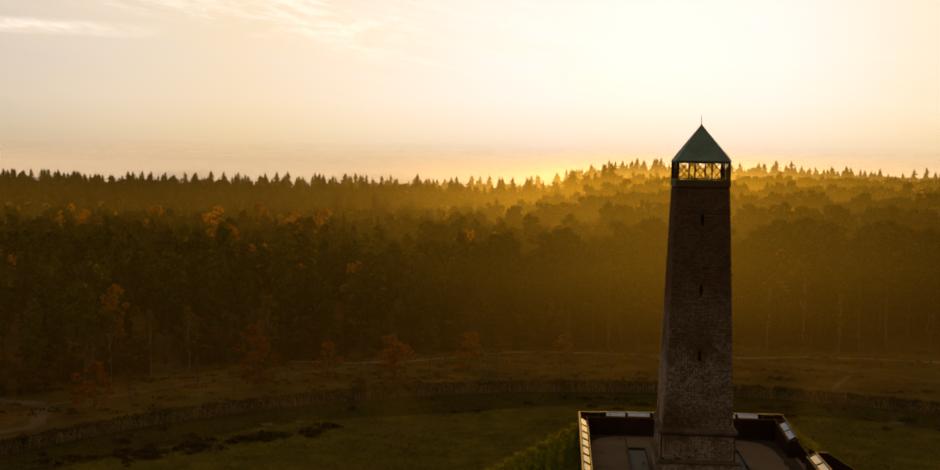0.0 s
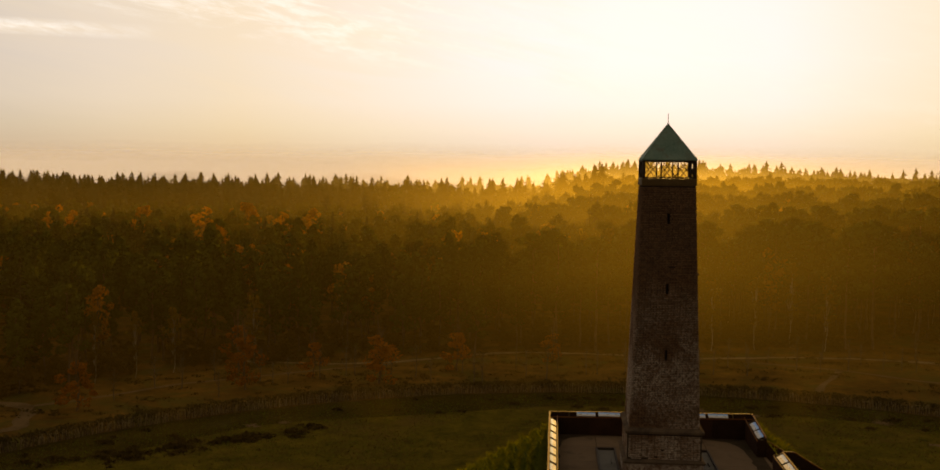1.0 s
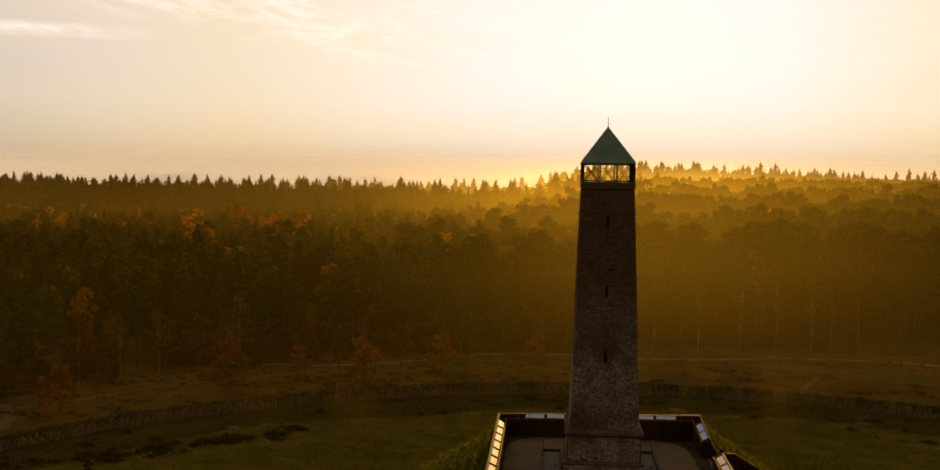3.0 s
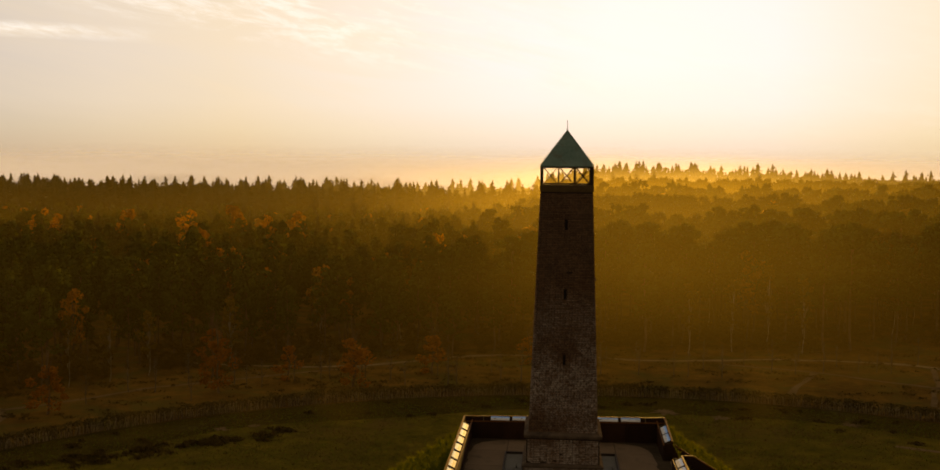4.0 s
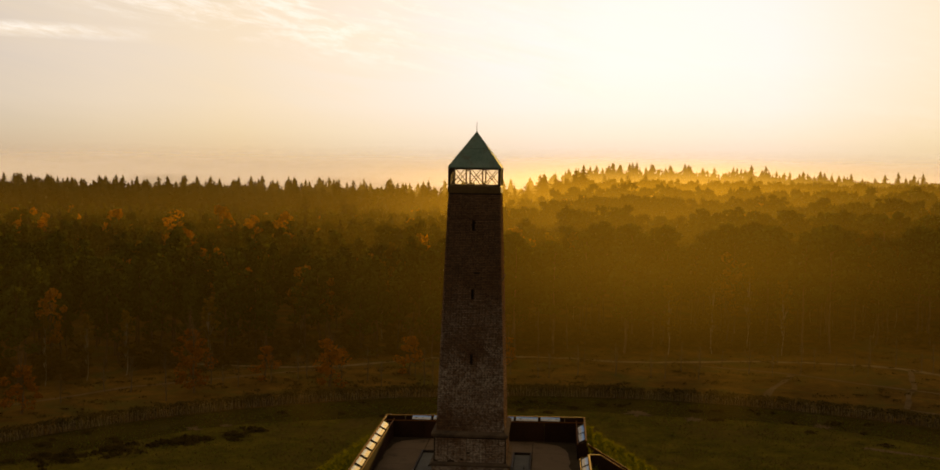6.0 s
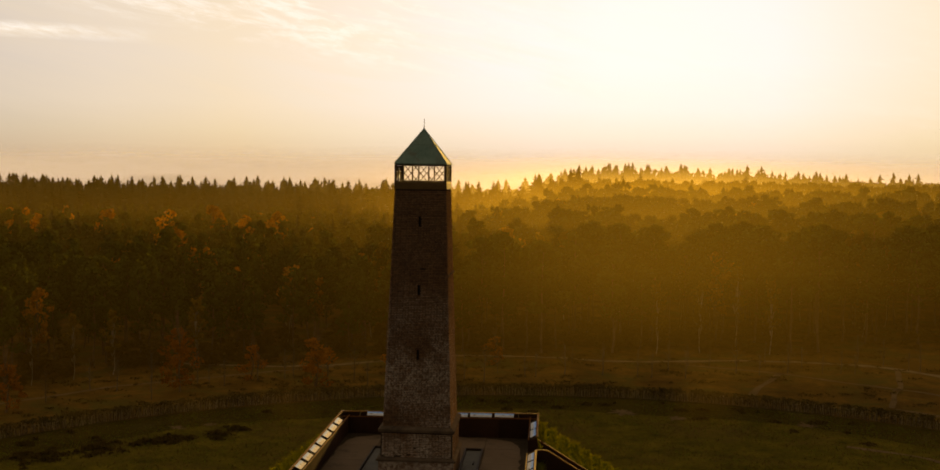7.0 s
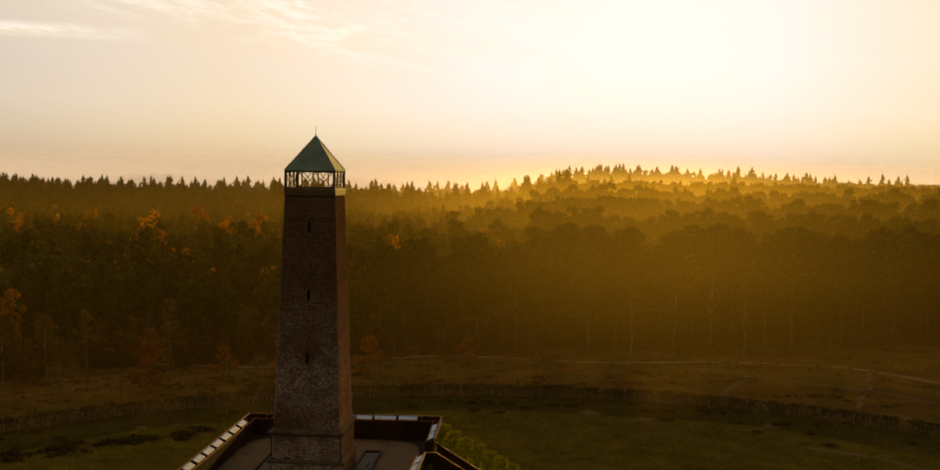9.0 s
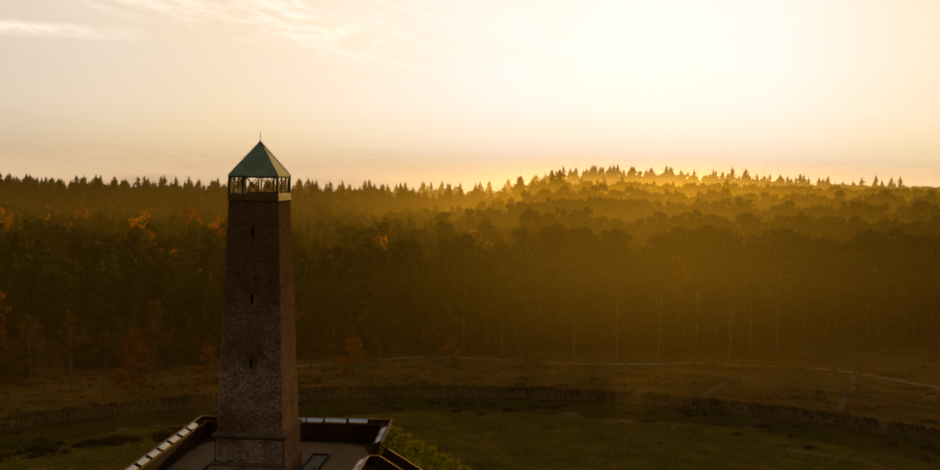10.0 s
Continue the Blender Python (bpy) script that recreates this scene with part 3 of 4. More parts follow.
def stair():
    """Steps cut down the mound between two sloping rust-brown side walls."""
    thing = tagged(empty("stairway", pose(OX, 0, 0)), "stairway down the mound between sloping rust-brown walls", "stairs")
    run, rise, count = 0.30, 0.18, 26
    mid0, mid1 = STAIR_Y0 + 0.42, STAIR_Y1 - 0.10
    for k in range(count):
        bm = box(bmesh.new(), (k * run - 0.02, mid0, -0.6 - rise * (k + 1)), ((k + 1) * run + 0.02, mid1, -rise * (k + 1)), 0.01)
        part("step", bm, SLAB, thing)
    for y, z0, flat in ((STAIR_Y1 + 0.03, 0.66, 0.05), (STAIR_Y0 + 0.03, TOP_E, 0.40), (STAIR_Y0 + 0.36, 0.90, 0.25)):
        bm = bmesh.new()
        far = count * run
        outline = [(0, z0 - 0.05), (flat, z0 - 0.05), (far, z0 - 0.05 - (far - flat) * 0.60), (far, -1.6 - far * 0.60), (0, -0.8)]
        sides = [[bm.verts.new((x, y + o, z)) for x, z in outline] for o in (-0.03, 0.03)]
        bm.faces.new(sides[0])
        bm.faces.new(sides[1][::-1])
        for i in range(5):
            bm.faces.new((sides[0][i], sides[1][i], sides[1][(i + 1) % 5], sides[0][(i + 1) % 5]))
        bmesh.ops.recalc_face_normals(bm, faces=bm.faces[:])
        wall = part("side_wall", bm, CORTEN, thing, "sloping rust-brown side wall")
        bm = beam(bmesh.new(), (0, y, z0 - 0.025), (flat, y, z0 - 0.025), 0.085, 0.045, 0.01)
        beam(bm, (flat, y, z0 - 0.025), (far, y, z0 - 0.025 - (far - flat) * 0.60), 0.085, 0.045, 0.01)
        part("handrail", bm, RAIL, wall, "oiled wooden handrail")


stair()


def hatch(x0, x1, y0, y1):
    """A steel floor hatch in a raised dark frame."""
    thing = tagged(empty("floor_hatch", pose((x0 + x1) / 2, (y0 + y1) / 2, 0.004)), "grey steel hatch in a raised dark frame on the floor", "hatch", "hatches beside the obelisk")
    w, d = (x1 - x0) / 2, (y1 - y0) / 2
    for lo, hi in (((-w, -d, 0), (-w + 0.06, d, 0.12)), ((w - 0.06, -d, 0), (w, d, 0.12)), ((-w + 0.062, d - 0.06, 0), (w - 0.062, d, 0.12)), ((-w + 0.062, -d, 0), (w - 0.062, -d + 0.06, 0.12))):
        part("frame_bar", box(bmesh.new(), lo, hi, 0.008), IRON, thing)
    part("plate", box(bmesh.new(), (-w + 0.07, -d + 0.07, 0), (w - 0.07, d - 0.07, 0.03), 0.006), STEEL, thing, "worn steel plate")
    part("handle", beam(bmesh.new(), (w - 0.25, -0.2, 0.07), (w - 0.25, 0.2, 0.07), 0.03, 0.03), IRON, part("lug", box(bmesh.new(), (w - 0.27, -0.21, 0.03), (w - 0.23, 0.21, 0.056)), IRON, thing))


hatch(1.46, 2.20, -0.9, 3.02)
hatch(-2.28, -1.50, -0.9, 2.90)


# ---------------------------------------------------------------- the brick obelisk
Z_LEDGE, Z_TOP = 1.98, 10.72          # the shaft
H_LEDGE, H_TOP = 1.262, 0.955         # its half width below and above
COURSE = 0.063
SLITS = {0: (9.53, 7.02, 4.64), 1: (7.85, 5.25, 2.75), 2: (), 3: (8.2, 5.6, 3.1)}
SLIT_W, SLIT_H = 0.09, 0.34


def half_at(z):
    return H_LEDGE + (H_TOP - H_LEDGE) * (z - Z_LEDGE) / (Z_TOP - Z_LEDGE)


def face_point(side, u, out, z):
    """u along a face (0 front, 1 +x, 2 back, 3 -x), out from the axis."""
    return ((u, -out, z), (out, u, z), (-u, out, z), (-out, -u, z))[side]


def shaft_core(parent):
    """The mortar body behind the bricks, with the slits let in."""
    for side in range(4):
        bm = bmesh.new()

        def quad(c):
            bm.faces.new([bm.verts.new(face_point(side, *p)) for p in c])

        def strip(u0, u1, z0, z1):
            h0, h1 = half_at(z0) - 0.022, half_at(z1) - 0.022
            a0, b0 = (-h0 if u0 is None else u0), (h0 if u1 is None else u1)
            a1, b1 = (-h1 if u0 is None else u0), (h1 if u1 is None else u1)
            quad(((a0, h0, z0), (b0, h0, z0), (b1, h1, z1), (a1, h1, z1)))

        w = SLIT_W / 2
        strip(None, -w, Z_LEDGE, Z_TOP)
        strip(w, None, Z_LEDGE, Z_TOP)
        z = Z_LEDGE
        for s in sorted(SLITS[side]):
            strip(-w, w, z, s - SLIT_H / 2)
            z = s + SLIT_H / 2
            z0, z1 = s - SLIT_H / 2, z
            f0, f1 = half_at(z0) - 0.022, half_at(z1) - 0.022
            q = f0 - 0.45
            quad(((-w, f0, z0), (-w, f1, z1), (-w, q, z1), (-w, q, z0)))
            quad(((w, f0, z0), (w, q, z0), (w, q, z1), (w, f1, z1)))
            quad(((-w, f0, z0), (-w, q, z0), (w, q, z0), (w, f0, z0)))
            quad(((-w, f1, z1), (w, f1, z1), (w, q, z1), (-w, q, z1)))
            quad(((-w, q, z0), (-w, q, z1), (w, q, z1), (w, q, z0)))
        strip(-w, w, z, Z_TOP)
        part("shaft_wall", bm, MORTAR, parent)


def course_bricks(rng, side, i, h, z, slits):
    """The (u0, u1) spans of one course of a face in cross bond, clear of the slits."""
    length = 0.212 if i % 2 == 0 else 0.106
    u = -h - length * rng.uniform(0.2, 0.9)
    if (i + side) % 2:
        u = -h
    spans = []
    while u < h:
        u1 = u + length * rng.uniform(0.95, 1.05)
        lo, hi = max(u, -h), min(u1, h)
        if h - hi < 0.03:
            hi = h
        blocked = any(abs(z - s) < SLIT_H / 2 + 0.02 and lo < SLIT_W / 2 and hi > -SLIT_W / 2 for s in slits)
        if hi - lo > 0.03:
            if not blocked:
                spans.append((lo, hi))
            else:
                if lo < -SLIT_W / 2 - 0.03:
                    spans.append((lo, -SLIT_W / 2))
                if hi > SLIT_W / 2 + 0.03:
                    spans.append((SLIT_W / 2, hi))
        u = u1
    return spans


def shaft_bricks(parent):
    rng = np.random.default_rng(11)
    for side in range(4):
        verts, faces = [], []
        count = int((Z_TOP - Z_LEDGE) / COURSE)
        for i in range(count):
            z0 = Z_LEDGE + i * COURSE + 0.006
            z1 = z0 + COURSE - 0.015
            for u0, u1 in course_bricks(rng, side, i, half_at(z0), (z0 + z1) / 2, SLITS[side]):
                proud = rng.normal(0.0, 0.0035)
                if rng.random() < 0.012:
                    proud -= 0.015
                g = 0.0055
                b = len(verts)
                for z in (z0, z1):
                    o = half_at(z) + proud
                    e0 = u0 + (g if u0 > -half_at(z0) + 0.001 else 0)
                    e1 = u1 - (g if u1 < half_at(z0) - 0.001 else 0)
                    for u, out in ((e0, o - 0.03), (e0 + 0.003, o), (e1 - 0.003, o), (e1, o - 0.03)):
                        verts.append(face_point(side, u, out, z + rng.normal(0, 0.0012)))
                for k in range(3):
                    faces.append((b + k, b + k + 1, b + k + 5, b + k + 4))
                faces.append((b + 4, b + 5, b + 6, b + 7))
                faces.append((b + 3, b + 2, b + 1, b))
        ob = child("brick_facing", mesh_of("brick_facing", verts, faces, BRICK), parent)
        tagged(ob, kind="stuff")


def obelisk():
    thing = tagged(empty("obelisk", pose(0, 0, 0)), "tapered brown brick obelisk with open lantern and green copper roof", "obelisk")
    part("base_block", profile_block(bmesh.new(), [(1.40, 0.0), (1.40, 0.70)]), BRICK, thing)
    part("lower_ledge", profile_block(bmesh.new(), [(1.402, 0.702), (1.47, 0.712), (1.475, 0.775), (1.37, 0.845)]), LEDGE, thing, "sloping grey stone ledge")
    pedestal = part("pedestal", profile_block(bmesh.new(), [(1.335, 0.84), (1.328, 1.76)]), MORTAR, thing, "brown brick pedestal below the ledge")
    part("upper_ledge", profile_block(bmesh.new(), [(1.345, 1.762), (1.415, 1.80), (1.425, 1.89), (1.36, 1.925), (1.24, 1.985)]), LEDGE, thing, "projecting grey stone ledge")
    shaft_core(thing)
    shaft_bricks(thing)
    # a lead strip across the +x face
    part("string_course", box(bmesh.new(), (half_at(7.56) - 0.02, -half_at(7.56), 7.53), (half_at(7.56) + 0.045, half_at(7.56), 7.585), 0.008), LEDGE, thing, "thin stone strip across one side")
    # lantern
    part("shaft_cap", profile_block(bmesh.new(), [(0.90, 10.72), (0.90, 10.93)]), MORTAR, thing)
    part("sill_band", profile_block(bmesh.new(), [(0.965, 10.722), (0.975, 10.735), (0.975, 10.955), (0.955, 10.985)]), BRONZE, thing, "bronze-brown metal band under the lantern")
    lantern = empty("lantern")
    lantern.parent = thing
    tagged(lantern, "open metal lattice lantern with crossed bars")
    r, z0, z1 = 0.915, 10.987, 11.63
    for sx, sy in ((-1, -1), (1, -1), (1, 1), (-1, 1)):
        part("corner_post", box(bmesh.new(), (sx * r - 0.05, sy * r - 0.05, z0), (sx * r + 0.05, sy * r + 0.05, z1), 0.008), IRON, lantern)
    for side in range(4):
        turn = Matrix.Rotation(side * math.pi / 2, 4, "Z")
        for u in (-0.30, 0.30):
            part("mullion", box(bmesh.new(), (u - 0.026, -r - 0.026, z0), (u + 0.026, -r + 0.026, z1), 0.0, turn), IRON, lantern)
        for lo, hi in ((-r + 0.05, -0.326), (-0.274, 0.274), (0.326, r - 0.05)):
            for p, q in (((lo, z0), (hi, z1)), ((hi, z0), (lo, z1))):
                off = 0.008 if p[0] == lo else -0.008
                bm = beam(bmesh.new(), (p[0], -r + off, p[1]), (q[0], -r + off, q[1]), 0.014, 0.030)
                bmesh.ops.transform(bm, matrix=turn, verts=bm.verts[:])
                part("cross_bar", bm, IRON, lantern)
        part("bottom_bar", box(bmesh.new(), (-r + 0.051, -r - 0.02, z0 + 0.002), (r - 0.051, -r + 0.02, z0 + 0.04), 0.0, turn), IRON, lantern)
        part("top_bar", box(bmesh.new(), (-r + 0.051, -r - 0.025, z1 - 0.045), (r - 0.051, -r + 0.025, z1), 0.0, turn), IRON, lantern)
    # roof of copper sheets
    roof = part("roof", profile_block(bmesh.new(), [(0.945, 11.632), (0.975, 11.635), (0.980, 11.675), (0.955, 11.688), (0.004, 12.975)]), COPPER, thing, "green copper pyramid roof")
    zs = 12.36
    hs = 0.955 * (12.975 - zs) / (12.975 - 11.688)
    part("seam", profile_block(bmesh.new(), [(hs + 0.004, zs - 0.008), (hs + 0.012, zs - 0.004), (hs + 0.006, zs + 0.012)]), COPPER, roof)
    for sx, sy in ((-1, -1), (1, -1), (1, 1), (-1, 1)):
        part("ridge_roll", beam(bmesh.new(), (sx * 0.95, sy * 0.95, 11.695), (0, 0, 12.985), 0.03, 0.03, 0.006), COPPER, roof)
    bm = bmesh.new()
    bmesh.ops.create_cone(bm, cap_ends=True, segments=10, radius1=0.014, radius2=0.008, depth=0.40, matrix=Matrix.Translation((0, 0, 13.16)))
    bmesh.ops.create_uvsphere(bm, u_segments=10, v_segments=6, radius=0.03, matrix=Matrix.Translation((0, 0, 12.99)))
    part("finial", bm, BRONZE, roof, "thin lightning rod on the tip")
    return thing, pedestal


monument, pedestal = obelisk()


# ---------------------------------------------------------------- trees
def cards(rng, centres, size, droop=None, out=None):
    """Small leaf sprays: one quad at each centre, turned at random (or along droop). With out, they face and shade that way."""
    c = np.asarray(centres)
    k = len(c)
    a = rng.normal(size=(k, 3))
    if droop is not None:
        a = droop + 0.35 * a
    a /= np.linalg.norm(a, axis=1)[:, None] + 1e-9
    b = np.cross(a, rng.normal(size=(k, 3)))
    b /= np.linalg.norm(b, axis=1)[:, None] + 1e-9
    s = (size * rng.uniform(0.6, 1.4, k))[:, None]
    if out is not None:
        b = np.where((np.cross(a, b) * out).sum(1)[:, None] > 0, -b, b)
    a, b = a * s, b * s * 0.55
    v = np.stack([c - a, c - 0.15 * a + b, c + a, c + 0.1 * a - b], 1).reshape(-1, 3)
    f = np.arange(4 * k).reshape(-1, 4)
    return (v, f) if out is None else (v, f, np.repeat(out, 4, axis=0))


def outward(points, hearts, middle):
    """Shading directions of a crown: away from each tuft's heart and from the middle of the tree, a little upward."""
    a, b = points - hearts, points - np.asarray(middle)
    a /= np.linalg.norm(a, axis=1)[:, None] + 1e-6
    b /= np.linalg.norm(b, axis=1)[:, None] + 1e-6
    n = 0.75 * a + 0.65 * b + np.array([0, 0, 0.25])
    return n / (np.linalg.norm(n, axis=1)[:, None] + 1e-6)


def tube(points, radii, sides=6):
    """A tapering stem through points, as quads."""
    verts, faces = [], []
    for p, r in zip(points, radii):
        for k in range(sides):
            t = 2 * math.pi * k / sides
            verts.append((p[0] + r * math.cos(t), p[1] + r * math.sin(t), p[2]))
    for i in range(len(points) - 1):
        for k in range(sides):
            a, b = i * sides + k, i * sides + (k + 1) % sides
            faces.append((a, b, b + sides, a + sides))
    return np.array(verts), np.array(faces)


def join(pieces):
    vs, fs, ns, base = [], [], [], 0
    for v, f, *n in pieces:
        vs.append(v)
        fs.append(f + base)
        ns += n
        base += len(v)
    return (np.concatenate(vs), np.concatenate(fs), *([np.concatenate(ns)] if ns else []))


def clump(rng, centre, radius, flat, count):
    """Points through a flattened tuft, thicker towards its shell."""
    d = rng.normal(size=(count, 3))
    d /= np.linalg.norm(d, axis=1)[:, None]
    r = radius * rng.uniform(0.35, 1.0, count) ** 0.6
    return np.asarray(centre) + d * r[:, None] * np.array([1, 1, flat])


def stem_line(rng, height, bend, steps=7):
    x = y = 0.0
    pts = []
    for i in range(steps + 1):
        pts.append((x, y, height * i / steps))
        x += rng.normal(0, bend)
        y += rng.normal(0, bend)
    return pts


def pine(seed, detail):
    """A Scots pine: bare lower stem and a crown of flat tufts, from umbrella-shaped to pointed."""
    rng = np.random.default_rng(seed)
    point = (seed // 17) % 3 / 2.0
    H = 20.0
    line = stem_line(rng, H * 0.93, 0.16)
    trunk = [tube(line, np.linspace(0.24, 0.05, 8))]
    tufts = {3: 25, 2: 16, 1: 11}[detail]
    each, size = {3: (84, 0.36), 2: (40, 0.54), 1: (18, 0.85)}[detail]
    cs, hs = [], []
    for k in range(tufts):
        q = k / (tufts - 1)
        z = H * ((0.44 - 0.12 * point) + (0.53 + 0.12 * point) * q ** 0.8)
        reach = ((3.9 - 0.6 * point) * math.sqrt(max(0.04, 1 - (0.75 + 0.22 * point) * q ** (2.2 - 1.2 * point)))) * rng.uniform(0.25, 1.0)
        a = k * 2.4 + rng.uniform(-0.6, 0.6)
        c = np.array([reach * math.cos(a), reach * math.sin(a), z])
        cs.append(clump(rng, c, rng.uniform(1.1, 2.1) * (1 - 0.45 * point * q), 0.42 + 0.28 * point, each))
        hs.append(np.repeat(c[None] - np.array([[0, 0, 0.4]]), each, 0))
        if detail == 3 and reach > 0.8:
            mid = c * np.array([0.5, 0.5, 1.0]) - np.array([0, 0, 0.7])
            trunk.append(tube([(0, 0, z - 1.2), tuple(mid), tuple(c)], [0.08, 0.05, 0.02], 4))
    p = np.concatenate(cs)
    return join(trunk), cards(rng, p, size, None, outward(p, np.concatenate(hs), (0, 0, H * 0.66)))


def far_spruce(rng, H, tiers, sides):
    """A spruce seen far off: tiers of pointed drooping boughs stacked to a thin tip."""
    verts, faces, norms = [], [], []
    for i in range(tiers):
        q0 = 0.34 + 0.645 * i / tiers
        top = min(1.0, q0 + 0.025 + 0.7 / tiers)
        turn = rng.uniform(0, 6.28)
        reach = min(3.8 + rng.uniform(0, 0.8), 12.5 * (1 - q0) + 0.08)
        for k in range(sides):
            a = turn + 2 * math.pi * (k + rng.uniform(-0.25, 0.25)) / sides
            r = reach * rng.uniform(0.4, 1.25)
            z = H * q0 + rng.uniform(-0.5, 0.4)
            w = 0.62 * math.pi / sides * 1.7
            b = len(verts)
            m = 0.55 * r
            verts += [(0, 0, H * top), (m * math.cos(a - w), m * math.sin(a - w), z + 0.15 * H * (top - q0)),
                      (r * math.cos(a), r * math.sin(a), z + 0.06 * r), (m * math.cos(a + w), m * math.sin(a + w), z - 0.1 * H * (top - q0))]
            faces.append((b, b + 1, b + 2, b + 3))
            norms += [(math.cos(a), math.sin(a), 0.5)] * 4
    n = np.array(norms)
    trunk = tube([(0, 0, 0), (0, 0, H * 0.5), (0, 0, H)], [0.22, 0.13, 0.02])
    return trunk, (np.array(verts), np.array(faces), n / np.linalg.norm(n, axis=1)[:, None])


def spruce(seed, detail):
    """A conical spruce: drooping fronds in close whorls, a thin ragged tip."""
    rng = np.random.default_rng(seed)
    H = 22.0
    if detail < 3:
        return far_spruce(rng, H, *((20, 8) if detail == 2 else (14, 7)))
    start, levels, arms, each = {3: (0.10, 30, 7, 3), 2: (0.30, 22, 6, 1), 1: (0.42, 14, 5, 1)}[detail]
    cs, ds, sz = [], [], []
    for i in range(levels):
        q = start + (1 - start) * (i + rng.uniform(0, 0.7)) / levels
        z = H * q
        reach = 4.0 * (1 - q) ** 0.76 + 0.08
        for k in range(arms):
            a = rng.uniform(0, 2 * math.pi)
            rr = reach * rng.uniform(0.6, 1.15)
            for s in range(each):
                p = (s + 0.7) / each if each > 1 else 0.5
                cs.append((rr * p * math.cos(a), rr * p * math.sin(a), z - rr * p * 0.40))
                ds.append((math.cos(a), math.sin(a), -0.45))
                sz.append(rr * 0.60 / each + 0.16)
    for k in range(3):
        cs.append((0, 0, H - 0.35 * k))
        ds.append((0, 0, 1.0))
        sz.append(0.42)
    trunk = tube([(0, 0, 0), (0, 0, H * 0.5), (0, 0, H)], [0.22, 0.13, 0.02])
    c = np.array(cs)
    return trunk, cards(rng, c, np.array(sz), np.array(ds), outward(c, c * np.array([0, 0, 1.0]) - np.array([0, 0, 0.6]), (0, 0, H * 0.4)))


def broadleaf(seed, detail, airy=1.0, slim=1.0):
    """A deciduous tree: forked limbs and a broken, gappy crown."""
    rng = np.random.default_rng(seed)
    H = 15.0
    line = stem_line(rng, H * 0.75, 0.18)
    trunk = [tube(line, np.linspace(0.20, 0.04, 8) * (0.3 + 0.7 * slim) * airy)]
    tufts = {3: 18, 2: 11, 1: 7}[detail]
    each, size = {3: (44, 0.32), 2: (28, 0.46), 1: (16, 0.75)}[detail]
    cs, hs = [], []
    for k in range(tufts):
        q = rng.uniform(0, 1)
        z = H * (0.40 + 0.57 * q)
        reach = slim * 3.3 * math.sin(math.pi * (0.22 + 0.70 * q)) * rng.uniform(0.3, 1.0)
        a = rng.uniform(0, 2 * math.pi)
        c = np.array([reach * math.cos(a), reach * math.sin(a), z])
        cs.append(clump(rng, c, rng.uniform(0.7, 1.5) * (0.6 + 0.4 * slim), 0.8, max(4, int(each * airy))))
        hs.append(np.repeat(c[None], len(cs[-1]), 0))
        if detail == 3:
            trunk.append(tube([(0, 0, z * 0.66), tuple(c * np.array([0.55, 0.55, 0.9])), tuple(c)], [0.07, 0.045, 0.012], 4))
    p = np.concatenate(cs)
    return join(trunk), cards(rng, p, size, None, outward(p, np.concatenate(hs), (0, 0, H * 0.6)))


def bare_young(seed):
    """A leafless young tree of fine upright twigs."""
    rng = np.random.default_rng(seed)
    pieces = [tube(stem_line(rng, 5.5, 0.05), np.linspace(0.10, 0.016, 8), 5)]
    for k in range(34):
        z = rng.uniform(1.4, 5.0)
        a = rng.uniform(0, 2 * math.pi)
        ln = (5.8 - z) * rng.uniform(0.25, 0.5)
        tip = (ln * math.cos(a), ln * math.sin(a), z + ln * rng.uniform(0.7, 1.3))
        pieces.append(tube([(0, 0, z), tip], [0.032, 0.009], 3))
    return join(pieces)


NAMES = {
    "pine": (pine, BARK, NEEDLES, "pine_tree", "dark green Scots pine with a bare stem and tufted crown", "pine"),
    "spruce": (spruce, BARK, SPRUCE, "spruce_tree", "dark pointed spruce with drooping branches", "spruce"),
    "autumn": (broadleaf, BARK, AUTUMN, "autumn_tree", "broadleaf tree with orange autumn leaves", "tree"),
    "birch": (lambda s, d: broadleaf(s, d, 0.75, 0.62), BIRCH, GOLD, "birch_tree", "slender white-stemmed birch with thin yellow leaves", "birch"),
    "beech": (lambda s, d: broadleaf(s, d, 1.25, 1.05), BARK, RUSSET, "beech_tree", "small russet-leaved beech at the edge of the heath", "beech"),
}
ARRAYS = {(k, v, d): NAMES[k][0](102 + 17 * v, d) for k in NAMES for v in range(3) for d in (1, 2, 3)}
firsts = {}


def plant(kind, variant, x, y, size, turn, wide=1.0):
    """One tree thing of a kind, its parts shared with the others of that variant."""
    m = Matrix.Translation((x, y, land(x, y) - 0.1)) @ Matrix.Rotation(turn, 4, "Z") @ Matrix.Diagonal((size * wide, size * wide, size, 1))
    if (kind, variant) in firsts:
        return copy_thing(firsts[kind, variant], m)
    _, bark, leaf, name, label, category = NAMES[kind]
    thing = tagged(empty(name), label, category, category + " trees of the wood")
    (tv, tf), (cv, cf, cn) = ARRAYS[kind, variant, 3]
    child("trunk", mesh_of("trunk", tv, tf, bark), thing)
    child("crown", mesh_of("crown", cv, cf, leaf, cn), thing)
    firsts[kind, variant] = thing
    made = copy_thing(thing, m)
    return made


EDGE = ((-140, 72), (-95, 88), (-76, 98), (-57, 121), (-30, 136), (0, 146), (25, 151), (44, 152), (62, 159), (110, 166), (200, 160))


def edge_y(x):
    for (x0, y0), (x1, y1) in zip(EDGE, EDGE[1:]):
        if x <= x1:
            return y0 + (y1 - y0) * max(0.0, (x - x0) / (x1 - x0))
    return EDGE[-1][1]


